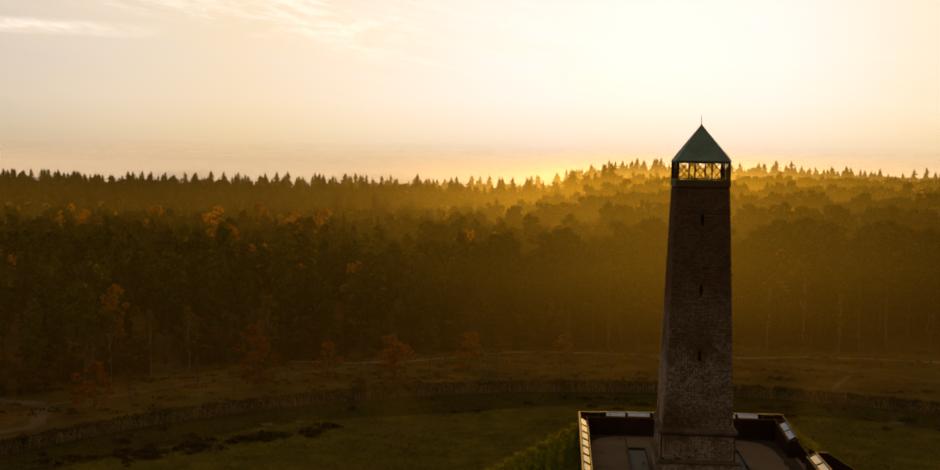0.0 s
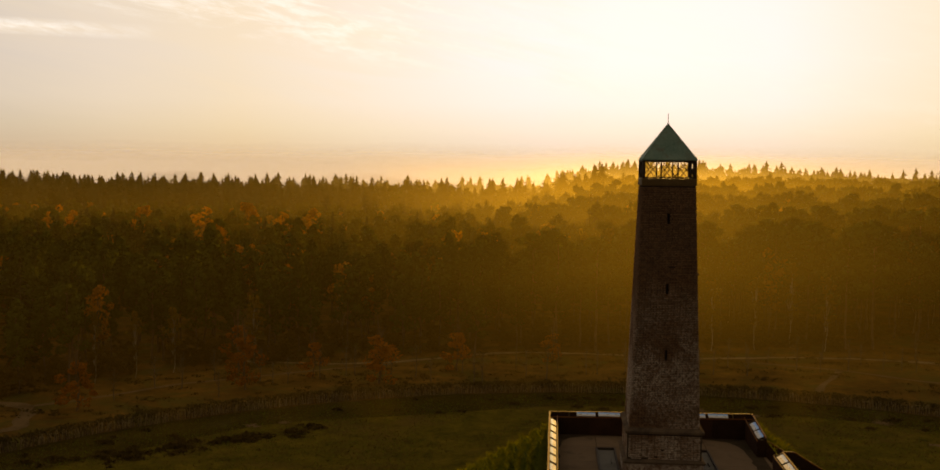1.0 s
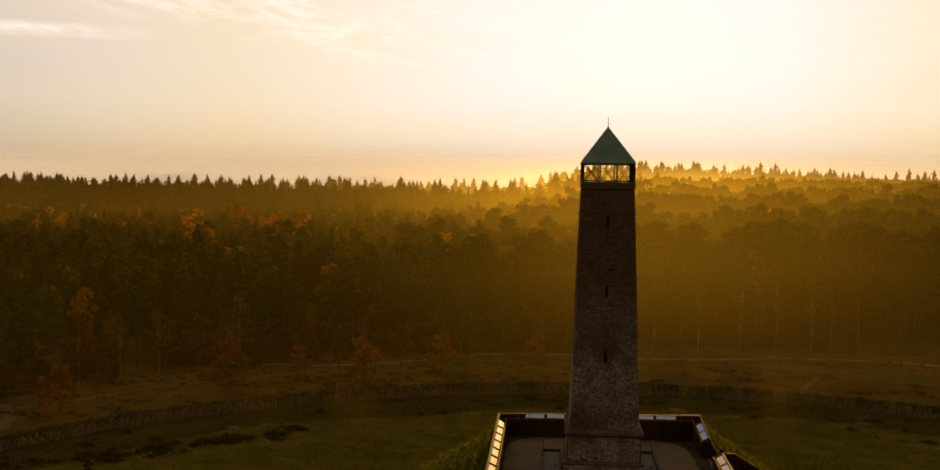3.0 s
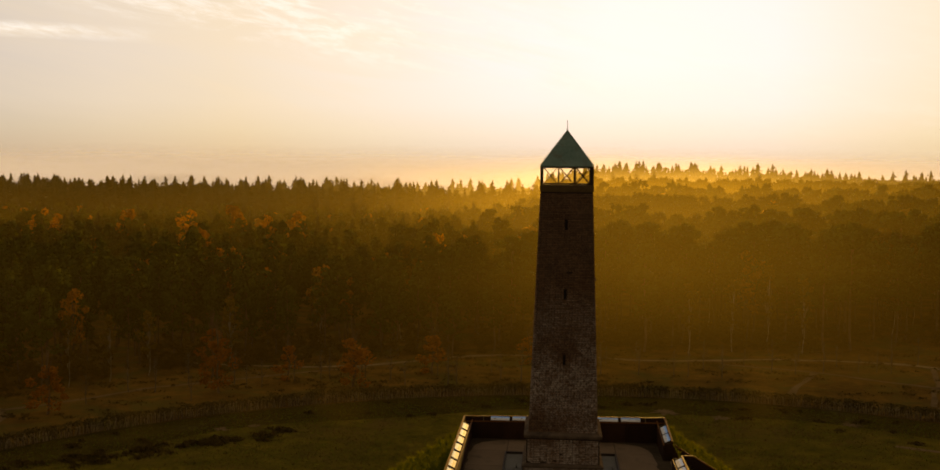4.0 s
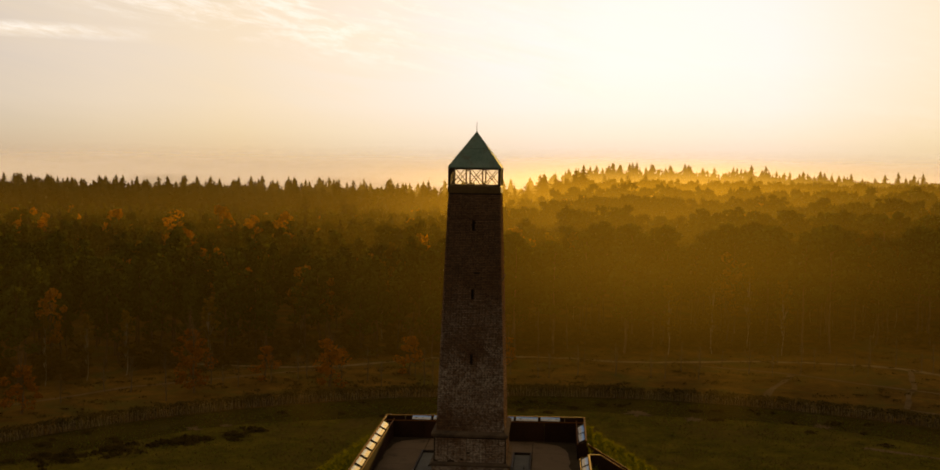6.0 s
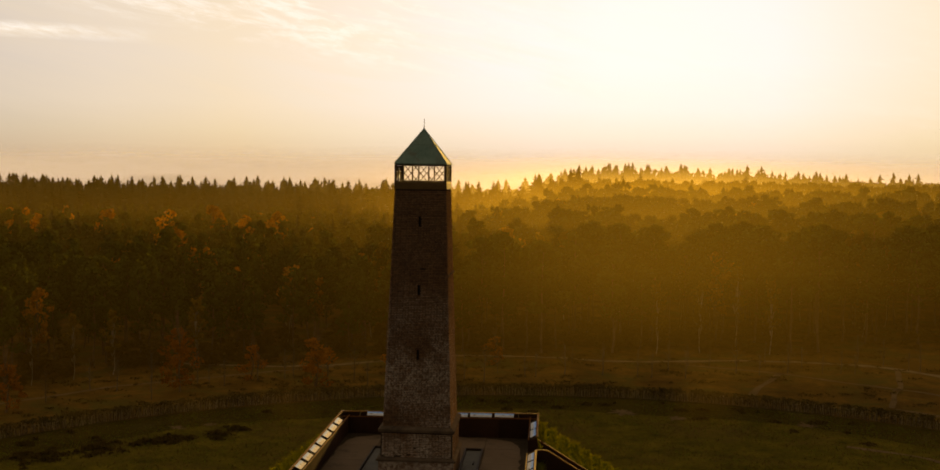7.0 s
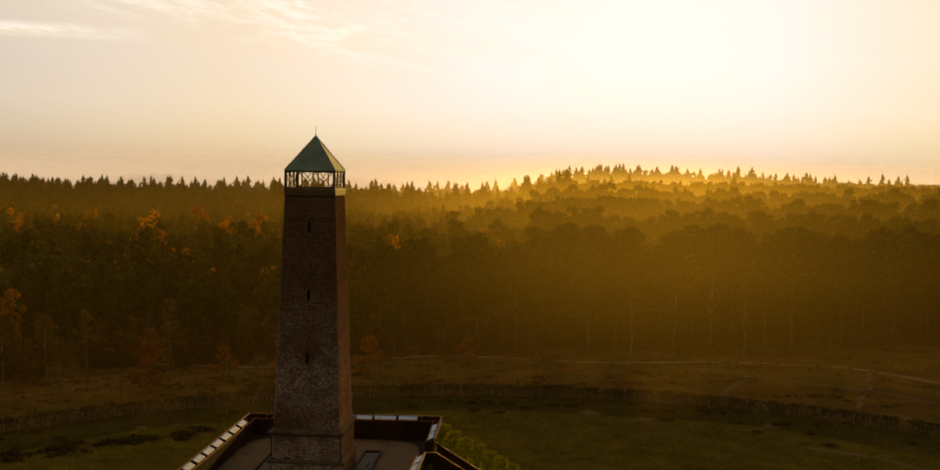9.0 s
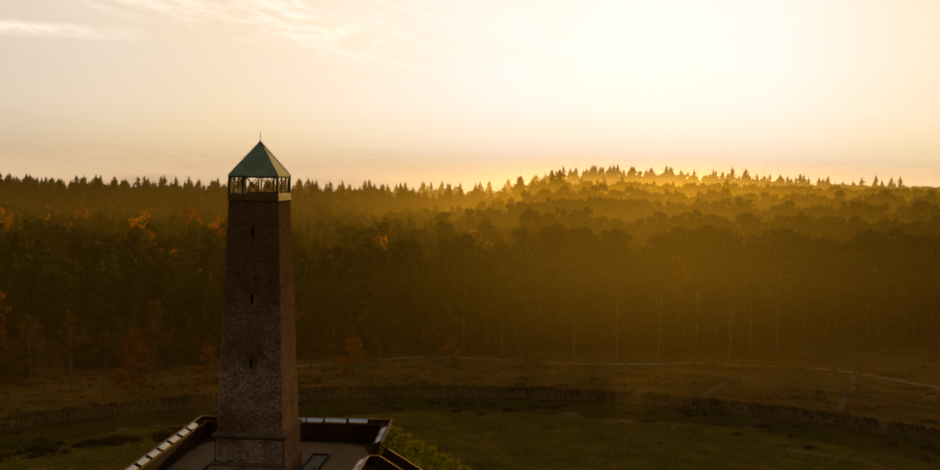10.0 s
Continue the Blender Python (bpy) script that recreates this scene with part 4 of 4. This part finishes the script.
def tall(x, y):
    """Usual height of the wood here."""
    h = 14.2 + 5.3 * ease(-45, 25, x) + 2.0 * ease(0, 60, y - edge_y(x)) + 3.6 * ease(210, 370, y) * ease(-30, 30, x)
    if y > 415:
        return h + 4.9 * ease(40, -60, x) + 1.2 * ease(-10, 30, x)
    return h - 2.0 * ease(260, 320, y) * ease(-40, -80, x)


wood = random.Random(4)
picked = [("autumn", -112.9, 235, 20.4), ("autumn", -83.6, 205, 17.6), ("autumn", -67.2, 178, 15.2), ("autumn", -98.6, 240, 20.4), ("autumn", -74.7, 230, 19.8), ("autumn", -150.5, 262, 19.5), ("autumn", -135.8, 240, 19.0),
          ("autumn", -93.8, 262, 20.8), ("autumn", -135.4, 225, 17.8), ("autumn", -83.9, 172, 13.4), ("autumn", -69.7, 242, 20.2), ("autumn", -6.2, 212, 19.0), ("autumn", -3.3, 192, 17.8),
          ("birch", 12.1, 275, 23.0), ("birch", -9.5, 245, 21.6), ("birch", 27.0, 205, 19.5), ("birch", 31.1, 178, 17.5), ("birch", 18.5, 168, 15.4), ("birch", 91.3, 245, 23), ("birch", 101.3, 250, 23.8), ("birch", 67.2, 176, 17.0),
          ("birch", 23.8, 149, 12.6), ("birch", -28.9, 158, 12.5), ("birch", -43.1, 150, 11.6), ("birch", 31.8, 151.5, 13), ("birch", 38.8, 155, 15.5), ("birch", 44.1, 151.5, 13.5), ("pine", 48.6, 154.8, 22), ("pine", 53.6, 155.6, 22),
          ("pine", 75.4, 167.9, 22), ("birch", -66, 112, 10), ("birch", -70, 107, 10.5), ("birch", -62, 117, 10), ("birch", -52, 126, 11)]
FULL = {"pine": 20.0, "spruce": 22.0, "autumn": 15.0, "birch": 15.0, "beech": 15.0}
placed, singles, stuff = [], [], {}


def species(x, y):
    r = wood.random()
    deep = y - edge_y(x)
    if y > 415 and x < -90:
        return "spruce"
    if y > 415 and (x < 20 or (y > 470 and abs(x - 70) < 120)):
        return "spruce" if r < 0.75 else "pine"
    if y > 330:
        return "spruce" if r < (0.34 if x < 0 else 0.03) else ("autumn" if r < 0.40 and x < 40 else "pine")
    if deep < 9:
        return "birch" if r < 0.05 else ("autumn" if r < 0.07 else "pine")
    if x < 10:
        return "autumn" if r < 0.05 else ("birch" if r < 0.09 else ("spruce" if r < 0.16 else "pine"))
    return "birch" if r < 0.04 else ("autumn" if r < 0.05 else "pine")


def fill(y0, y1, step):
    y = y0
    while y < y1:
        d = y + 42
        x = -0.60 * d - 22
        while x < 0.50 * d + 28:
            px, py = x + wood.uniform(-0.42, 0.42) * step, y + wood.uniform(-0.42, 0.42) * step
            if py > edge_y(px) and not (py > 505 and px < 0) and not any(math.hypot(px - q[1], py - q[2]) < 4.0 for q in picked):
                kind = species(px, py)
                h = tall(px, py) * (min(1.15, wood.gauss(1.0, 0.14)) if py < 330 else min(1.05, wood.gauss(1.0, 0.07))) * {"birch": 0.86, "autumn": 0.92, "spruce": 1.07, "pine": 1.0}[kind]
                if py > 330 and kind == "spruce":
                    h *= wood.choice((0.80, 0.90, 0.97, 1.0, 1.06, 1.15)) if py > 415 else 0.97
                placed.append((kind, px, py, h))
            x += step
        y += step * 0.9


fill(70, 200, 7.0)
fill(200, 300, 7.0)
fill(300, 415, 7.4)
fill(415, 465, 5.6)
fill(465, 520, 5.6)
fill(520, 660, 9.5)
placed = picked + placed
placed.sort(key=lambda q: q[2] - edge_y(q[1]) - (200 if q in picked else 0))
for i, (kind, x, y, h) in enumerate(placed):
    variant, turn = (wood.choice((0, 0, 1)) if x > 5 + wood.gauss(0, 15) else wood.choice((1, 2, 2))) if kind == "pine" else wood.randrange(3), wood.uniform(0, 2 * math.pi)
    wide = wood.uniform(0.8, 1.1)
    if i < 300:
        plant(kind, variant, x, y, h / FULL[kind], turn, wide)
        continue
    v, f, nn = ARRAYS[kind, variant, 2 if y < 290 or (kind == "spruce" and y < 445) else 1][1]
    s = h / FULL[kind]
    c, sn = math.cos(turn) * s * wide, math.sin(turn) * s * wide
    moved = v @ np.array([[c, sn, 0], [-sn, c, 0], [0, 0, s]]) + np.array([x, y, land(x, y)])
    ct, st = math.cos(turn), math.sin(turn)
    stuff.setdefault(kind, []).append((moved, f, nn @ np.array([[ct, st, 0], [-st, ct, 0], [0, 0, 1]])))
for thing in firsts.values():
    for o in (*thing.children_recursive, thing):
        bpy.data.objects.remove(o)
for kind, pieces in stuff.items():
    v, f, nn = join(pieces)
    ob = child("far_" + kind + "_woods", mesh_of("woods", v, f, NAMES[kind][2], nn))
    tagged(ob, {"pine": "deep wood of dark green pines", "spruce": "distant stand of dark pointed spruces", "autumn": "scattered orange autumn trees in the wood", "birch": "scattered yellow birches in the wood"}[kind], "woods", kind="stuff")

# brushwood under the first rows of the wood
pieces = []
for i in range(420):
    x = wood.triangular(-125, 118, -60)
    y = edge_y(x) + wood.triangular(-2.5, 40, 3)
    v, f, nn = ARRAYS[wood.choice(("autumn", "beech", "birch")), wood.randrange(3), 1 if y > edge_y(x) + 14 else 2][1]
    s, w, turn = wood.uniform(0.16, 0.42), wood.uniform(1.1, 1.9), wood.uniform(0, 6.28)
    c, sn = math.cos(turn) * s * w, math.sin(turn) * s * w
    pieces.append(((v - np.array([0, 0, 5.0])) @ np.array([[c, sn, 0], [-sn, c, 0], [0, 0, s]]) + np.array([x, y, land(x, y)]), f))
tagged(child("undergrowth", mesh_of("undergrowth", *join(pieces), BRUSH)), "brown autumn undergrowth along the edge of the wood", "shrubs", kind="stuff")

# small russet beeches and bare young trees on the heath
beeches = {}
for x, y, h, v, w in ((-29.5, 113, 9.0, 0, 1.5), (-47.5, 106, 9.5, 1, 1.1), (-40, 116, 6.5, 2, 1.4), (-65, 90.5, 8.0, 1, 1.35), (-19, 124, 7.5, 2, 1.4), (-4, 134, 6.0, 0, 1.4), (-52, 117, 9.0, 2, 1.3)):
    if v not in beeches:
        thing = tagged(empty("beech_tree"), NAMES["beech"][4], "beech", "russet beeches on the heath")
        (tv, tf), (cv, cf, cn) = ARRAYS["beech", v, 3]
        child("trunk", mesh_of("trunk", tv, tf, BARK), thing)
        child("crown", mesh_of("crown", cv - np.array([0, 0, 5.2]), cf, RUSSET, cn), thing)
        beeches[v] = thing
        thing.matrix_world = pose(x, y, GROUND - 0.1) @ Matrix.Diagonal((h / 15 * w, h / 15 * w, h / 12, 1))
    else:
        t = beeches[v]
        c = copy_thing(t, Matrix())
        c.matrix_basis = pose(x, y, GROUND - 0.1, 0, 0, x * 40) @ Matrix.Diagonal((h / 15 * w, h / 15 * w, h / 12, 1))
young = {}
for i in range(46):
    x = -62 + i * 2.85 + wood.uniform(-1.2, 1.2)
    y = max(RING_Y + math.sqrt(max(0, RING_R ** 2 - (x - RING_X) ** 2)) + 6, edge_y(x) - wood.uniform(8, 26))
    s = wood.uniform(0.55, 1.1)
    m = pose(x, y, GROUND - 0.05, 0, 0, wood.uniform(0, 360)) @ Matrix.Diagonal((s, s, s, 1))
    v = i % 3
    if v not in young:
        young[v] = child("young_tree", mesh_of("young_tree", *bare_young(60 + v), TWIG))
        tagged(young[v], "bare leafless young tree on the heath", "tree", "young trees on the heath")
        young[v].matrix_world = m
    else:
        copy_thing(young[v], Matrix()).matrix_basis = m


# ---------------------------------------------------------------- hedge, heather
def hedge():
    """A clipped, half-bare hedge of upright stems on the ring round the field, leafier in some stretches than in others."""
    rng = np.random.default_rng(21)
    thing = tagged(empty("hedge", pose(RING_X, RING_Y, GROUND)), "long clipped half-bare hedge curving round the field", "hedge")
    lo, hi = radians(-25), radians(205)

    def stems(count, inset, tall, thick, material, label):
        pieces = []
        for a in np.linspace(lo, hi, count) + rng.normal(0, 0.0006, count):
            r = RING_R - inset + rng.normal(0, 0.15)
            x, y = r * math.cos(a), r * math.sin(a)
            h = tall * rng.uniform(0.62, 1.0)
            dx, dy = rng.normal(0, 0.16, 2)
            pieces.append(tube([(x, y, -0.05), (x + dx, y + dy, h)], [thick, thick * 0.4], 3))
            if rng.random() < 0.6:
                q = rng.uniform(0.3, 0.6)
                ex, ey = rng.normal(0, 0.30, 2)
                pieces.append(tube([(x + dx * q, y + dy * q, h * q), (x + dx + ex, y + dy + ey, h)], [thick * 0.6, thick * 0.25], 3))
        tagged(child("brushwood", mesh_of("brushwood", *join(pieces), material), thing, label), kind="stuff")

    stems(1900, 0.35, 1.45, 0.055, STEM, "pale upright hedge stems")
    stems(700, 0.62, 1.35, 0.06, BARK, "dark woody hedge stems")
    k = 60000
    a = rng.uniform(lo, hi, k)
    leafy = np.array([noise.noise((q * 46, 3.0, 0.0)) + 0.6 * noise.noise((q * 190, 7.0, 0.0)) for q in a])
    keep = rng.uniform(-0.75, 0.55, k) < leafy
    a, leafy = a[keep], leafy[keep]
    k = len(a)
    r = RING_R + 0.20 + rng.normal(0, 0.38, k)
    z = 0.10 + 1.45 * rng.beta(2.0, 1.0, k) + 0.14 * leafy
    c = np.stack([r * np.cos(a), r * np.sin(a), z], 1)
    tagged(child("leafage", mesh_of("leafage", *cards(rng, c, 0.17), HEDGE), thing, "dry brown-green hedge leaves"), kind="stuff")


hedge()


def heather_bed(name, spots, label, seed, dense):
    """Low dark heather cushions; spots: x, y, radius, height."""
    rng = np.random.default_rng(seed)
    cs = []
    for x, y, r, h in spots:
        k = int(dense * r * r + 10)
        rr, a = r * 0.62 * np.abs(rng.normal(0, 1, k)), rng.uniform(0, 2 * math.pi, k)
        bump = h * np.exp(-(rr / r) ** 2)
        cs.append(np.stack([x + rr * np.cos(a), y + rr * np.sin(a) * 0.8, land(x, y) + bump * rng.uniform(0.25, 1.0, k)], 1))
    ob = child(name, mesh_of(name, *cards(rng, np.concatenate(cs), 0.22), HEATHER))
    tagged(ob, label, "heather", kind="stuff")


spots = []
for i in range(90):
    a = radians(wood.uniform(5, 168))
    r = RING_R - 3.0 - abs(wood.gauss(0, 4.5))
    spots.append((RING_X + r * math.cos(a), RING_Y + r * math.sin(a), wood.uniform(0.4, 1.5), wood.uniform(0.15, 0.4)))
for i in range(60):
    q = wood.random()
    spots.append((-54 + 22 * q + wood.gauss(0, 1.5), 67 + 18 * q + wood.gauss(0, 1.8), wood.uniform(0.5, 1.5), wood.uniform(0.2, 0.5)))
heather_bed("heather", spots, "dark brown heather cushions along the rim of the field", 31, 45)
spots = []
for i in range(420):
    x = wood.uniform(-80, 95)
    y0 = RING_Y + math.sqrt(max(0, RING_R ** 2 - (x - RING_X) ** 2)) + 2.5
    y1 = edge_y(x) + 3
    if y1 > y0:
        spots.append((x, wood.uniform(y0, y1), wood.uniform(0.6, 2.6), wood.uniform(0.08, 0.25)))
heather_bed("bracken", spots, "dead brown bracken and heather outside the hedge", 32, 5)
for x, y, r in ((-40.5, 85.6, 0.9), (-37, 87.6, 0.7), (14.8, 101.5, 1.5), (21.6, 98.9, 1.0), (37.9, 97.2, 1.1)):
    disc("sand_patch", x, y, r, GROUND + 0.09, BARE, "bare patch of pale sand in the field", "sand", x, r * 0.55)


# ---------------------------------------------------------------- far distance
def far_ridge(distance, top, rough, seed):
    """A far wooded skyline, standing in the mist."""
    rng = random.Random(seed)
    bm = bmesh.new()
    last = None
    k = 900
    for i in range(k + 1):
        a = radians(-60 + 120 * i / k)
        z = top + rough * 2 * noise.noise((a * 9, seed, 0)) + rng.uniform(0, rough)
        x, y = distance * math.sin(a), distance * math.cos(a)
        pair = bm.verts.new((x, y, GROUND - 2)), bm.verts.new((x, y, z))
        if last:
            bm.faces.new((last[0], pair[0], pair[1], last[1]))
        last = pair
    tagged(part("backdrop", bm, SPRUCE), "far wooded skyline fading into bright haze", "backdrop", kind="structure")


far_ridge(1500, -17.0, 3, 3)
far_ridge(2800, -15.0, 4, 5)


# ---------------------------------------------------------------- morning mist and sun glare, as tinted sheets
def mist(y, forward, soft, foot, top, tint, seed):
    """A thin sheet standing in for mist and sun glare across the land at y: it throws most light onward, close to the
    way it came, a little all round.
    """
    m = bpy.data.materials.new("mist")
    m.use_nodes = True
    n = Nodes(m.node_tree)
    where = n.add("ShaderNodeNewGeometry").outputs["Position"]
    drift = n.ramp(n.noise(n.scaled(where, 0.012, 0.012, 0.05), 1.0, 3.0, 0.55), [(0.25, 0.65), (0.7, 1.0)])
    fade = n.add("ShaderNodeAttribute")
    fade.attribute_name = "fade"
    dense = n.math("MULTIPLY", drift, fade.outputs["Fac"])
    all_round = n.add("ShaderNodeMixShader", Fac=n.math("MULTIPLY", dense, soft))
    n.put(all_round.inputs[1], n.add("ShaderNodeBsdfTransparent").outputs[0])
    n.put(all_round.inputs[2], n.add("ShaderNodeBsdfTranslucent", Color=(*tint, 1)).outputs[0])
    s = n.add("ShaderNodeMixShader", Fac=n.math("MULTIPLY", dense, forward))
    n.put(s.inputs[1], all_round.outputs[0])
    n.put(s.inputs[2], n.add("ShaderNodeBsdfRefraction", Color=(0.95, 0.73, 0.30, 1) if y < 400 else (0.88, 0.80, 0.62, 1), Roughness=0.85, IOR=1.3).outputs[0])
    n.put(n.add("ShaderNodeOutputMaterial").inputs["Surface"], s.outputs[0])
    wide = 0.75 * y + 130
    verts, faces, fades = [], [], []
    count = 300
    for j in range(count + 1):
        x = -wide + 2 * wide * j / count
        w = 2.5 * noise.noise((x * 9 / wide, seed, 3.0))
        bend = (14 * noise.noise((x / 60, seed, 7.0)) + 22 * noise.noise((x / 19, seed, 9.0))) * ease(90, 160, y) * ease(700, 500, y)
        for z, f in ((foot, 0.32), (foot + 0.35 * (top - foot), 0.75), (foot + 0.58 * (top - foot) + w, 1.0), (foot + 0.74 * (top - foot) + w, 0.62), (foot + 0.88 * (top - foot) + w, 0.2), (top + w, 0.0)):
            verts.append((x, y + bend, z))
            fades.append(f)
        if j:
            faces += [(6 * j + k - 6, 6 * j + k, 6 * j + k + 1, 6 * j + k - 5) for k in range(5)]
    me = mesh_of("mist", verts, faces, m, [(0, -1, 0)] * len(verts))
    me.attributes.new("fade", "FLOAT", "POINT").data.foreach_set("value", fades)
    tagged(child("mist", me), "thin tinted sheets standing in for morning mist and sun glare", "mist", kind="stuff")


# warm glare and the horizon sky's colour are put into the sheet tints
GOLDEN, PALE = (0.74, 0.52, 0.14), (0.33, 0.41, 0.79)
for k, (y, forward, soft, top, tint) in enumerate(((62, 0.0054, 0.013, 18, GOLDEN), (172, 0.0020, 0.009, 15, GOLDEN), (215, 0.0034, 0.015, 15, GOLDEN), (270, 0.0058, 0.020, 16, GOLDEN),
                                                    (340, 0.0110, 0.010, 17, GOLDEN), (435, 0.020, 0.008, 19, GOLDEN), (760, 0.010, 1.35, 30, PALE))):
    mist(y, forward, soft, GROUND + 0.1, top, tint, k + 1.0)


# ---------------------------------------------------------------- bricks of the pedestal, laid one by one
def pedestal_bricks():
    rng = np.random.default_rng(8)
    stock = {}
    for long in (0.222, 0.106):
        bm = box(bmesh.new(), (-long / 2, -0.02, -0.0245), (long / 2, 0.02, 0.0245), 0.004)
        me = bpy.data.meshes.new("brick")
        bm.to_mesh(me)
        bm.free()
        me.materials.append(BRICK)
        stock[long] = me
    for side in (0, 1, 3):
        for i in range(14):
            z = 0.878 + i * COURSE
            long = 0.222 if i % 2 == 0 else 0.106
            pitch = long + 0.0115
            k = int(2.66 / pitch)
            off = (2.66 - k * pitch) / 2
            if side != 0 and long < 0.2:
                long, pitch = 0.222, 0.2335
                k = int(2.66 / pitch)
                off = 0.02
            for j in range(k):
                u = -1.33 + off + pitch * (j + 0.5)
                out = 1.332 + rng.normal(0, 0.003)
                ob = child("brick", stock[long], pedestal)
                ob.matrix_local = Matrix.Translation(face_point(side, u, out - 0.012, z)) @ Matrix.Rotation((0, math.pi / 2, 0, -math.pi / 2)[side] + rng.normal(0, 0.004), 4, "Z")


pedestal_bricks()
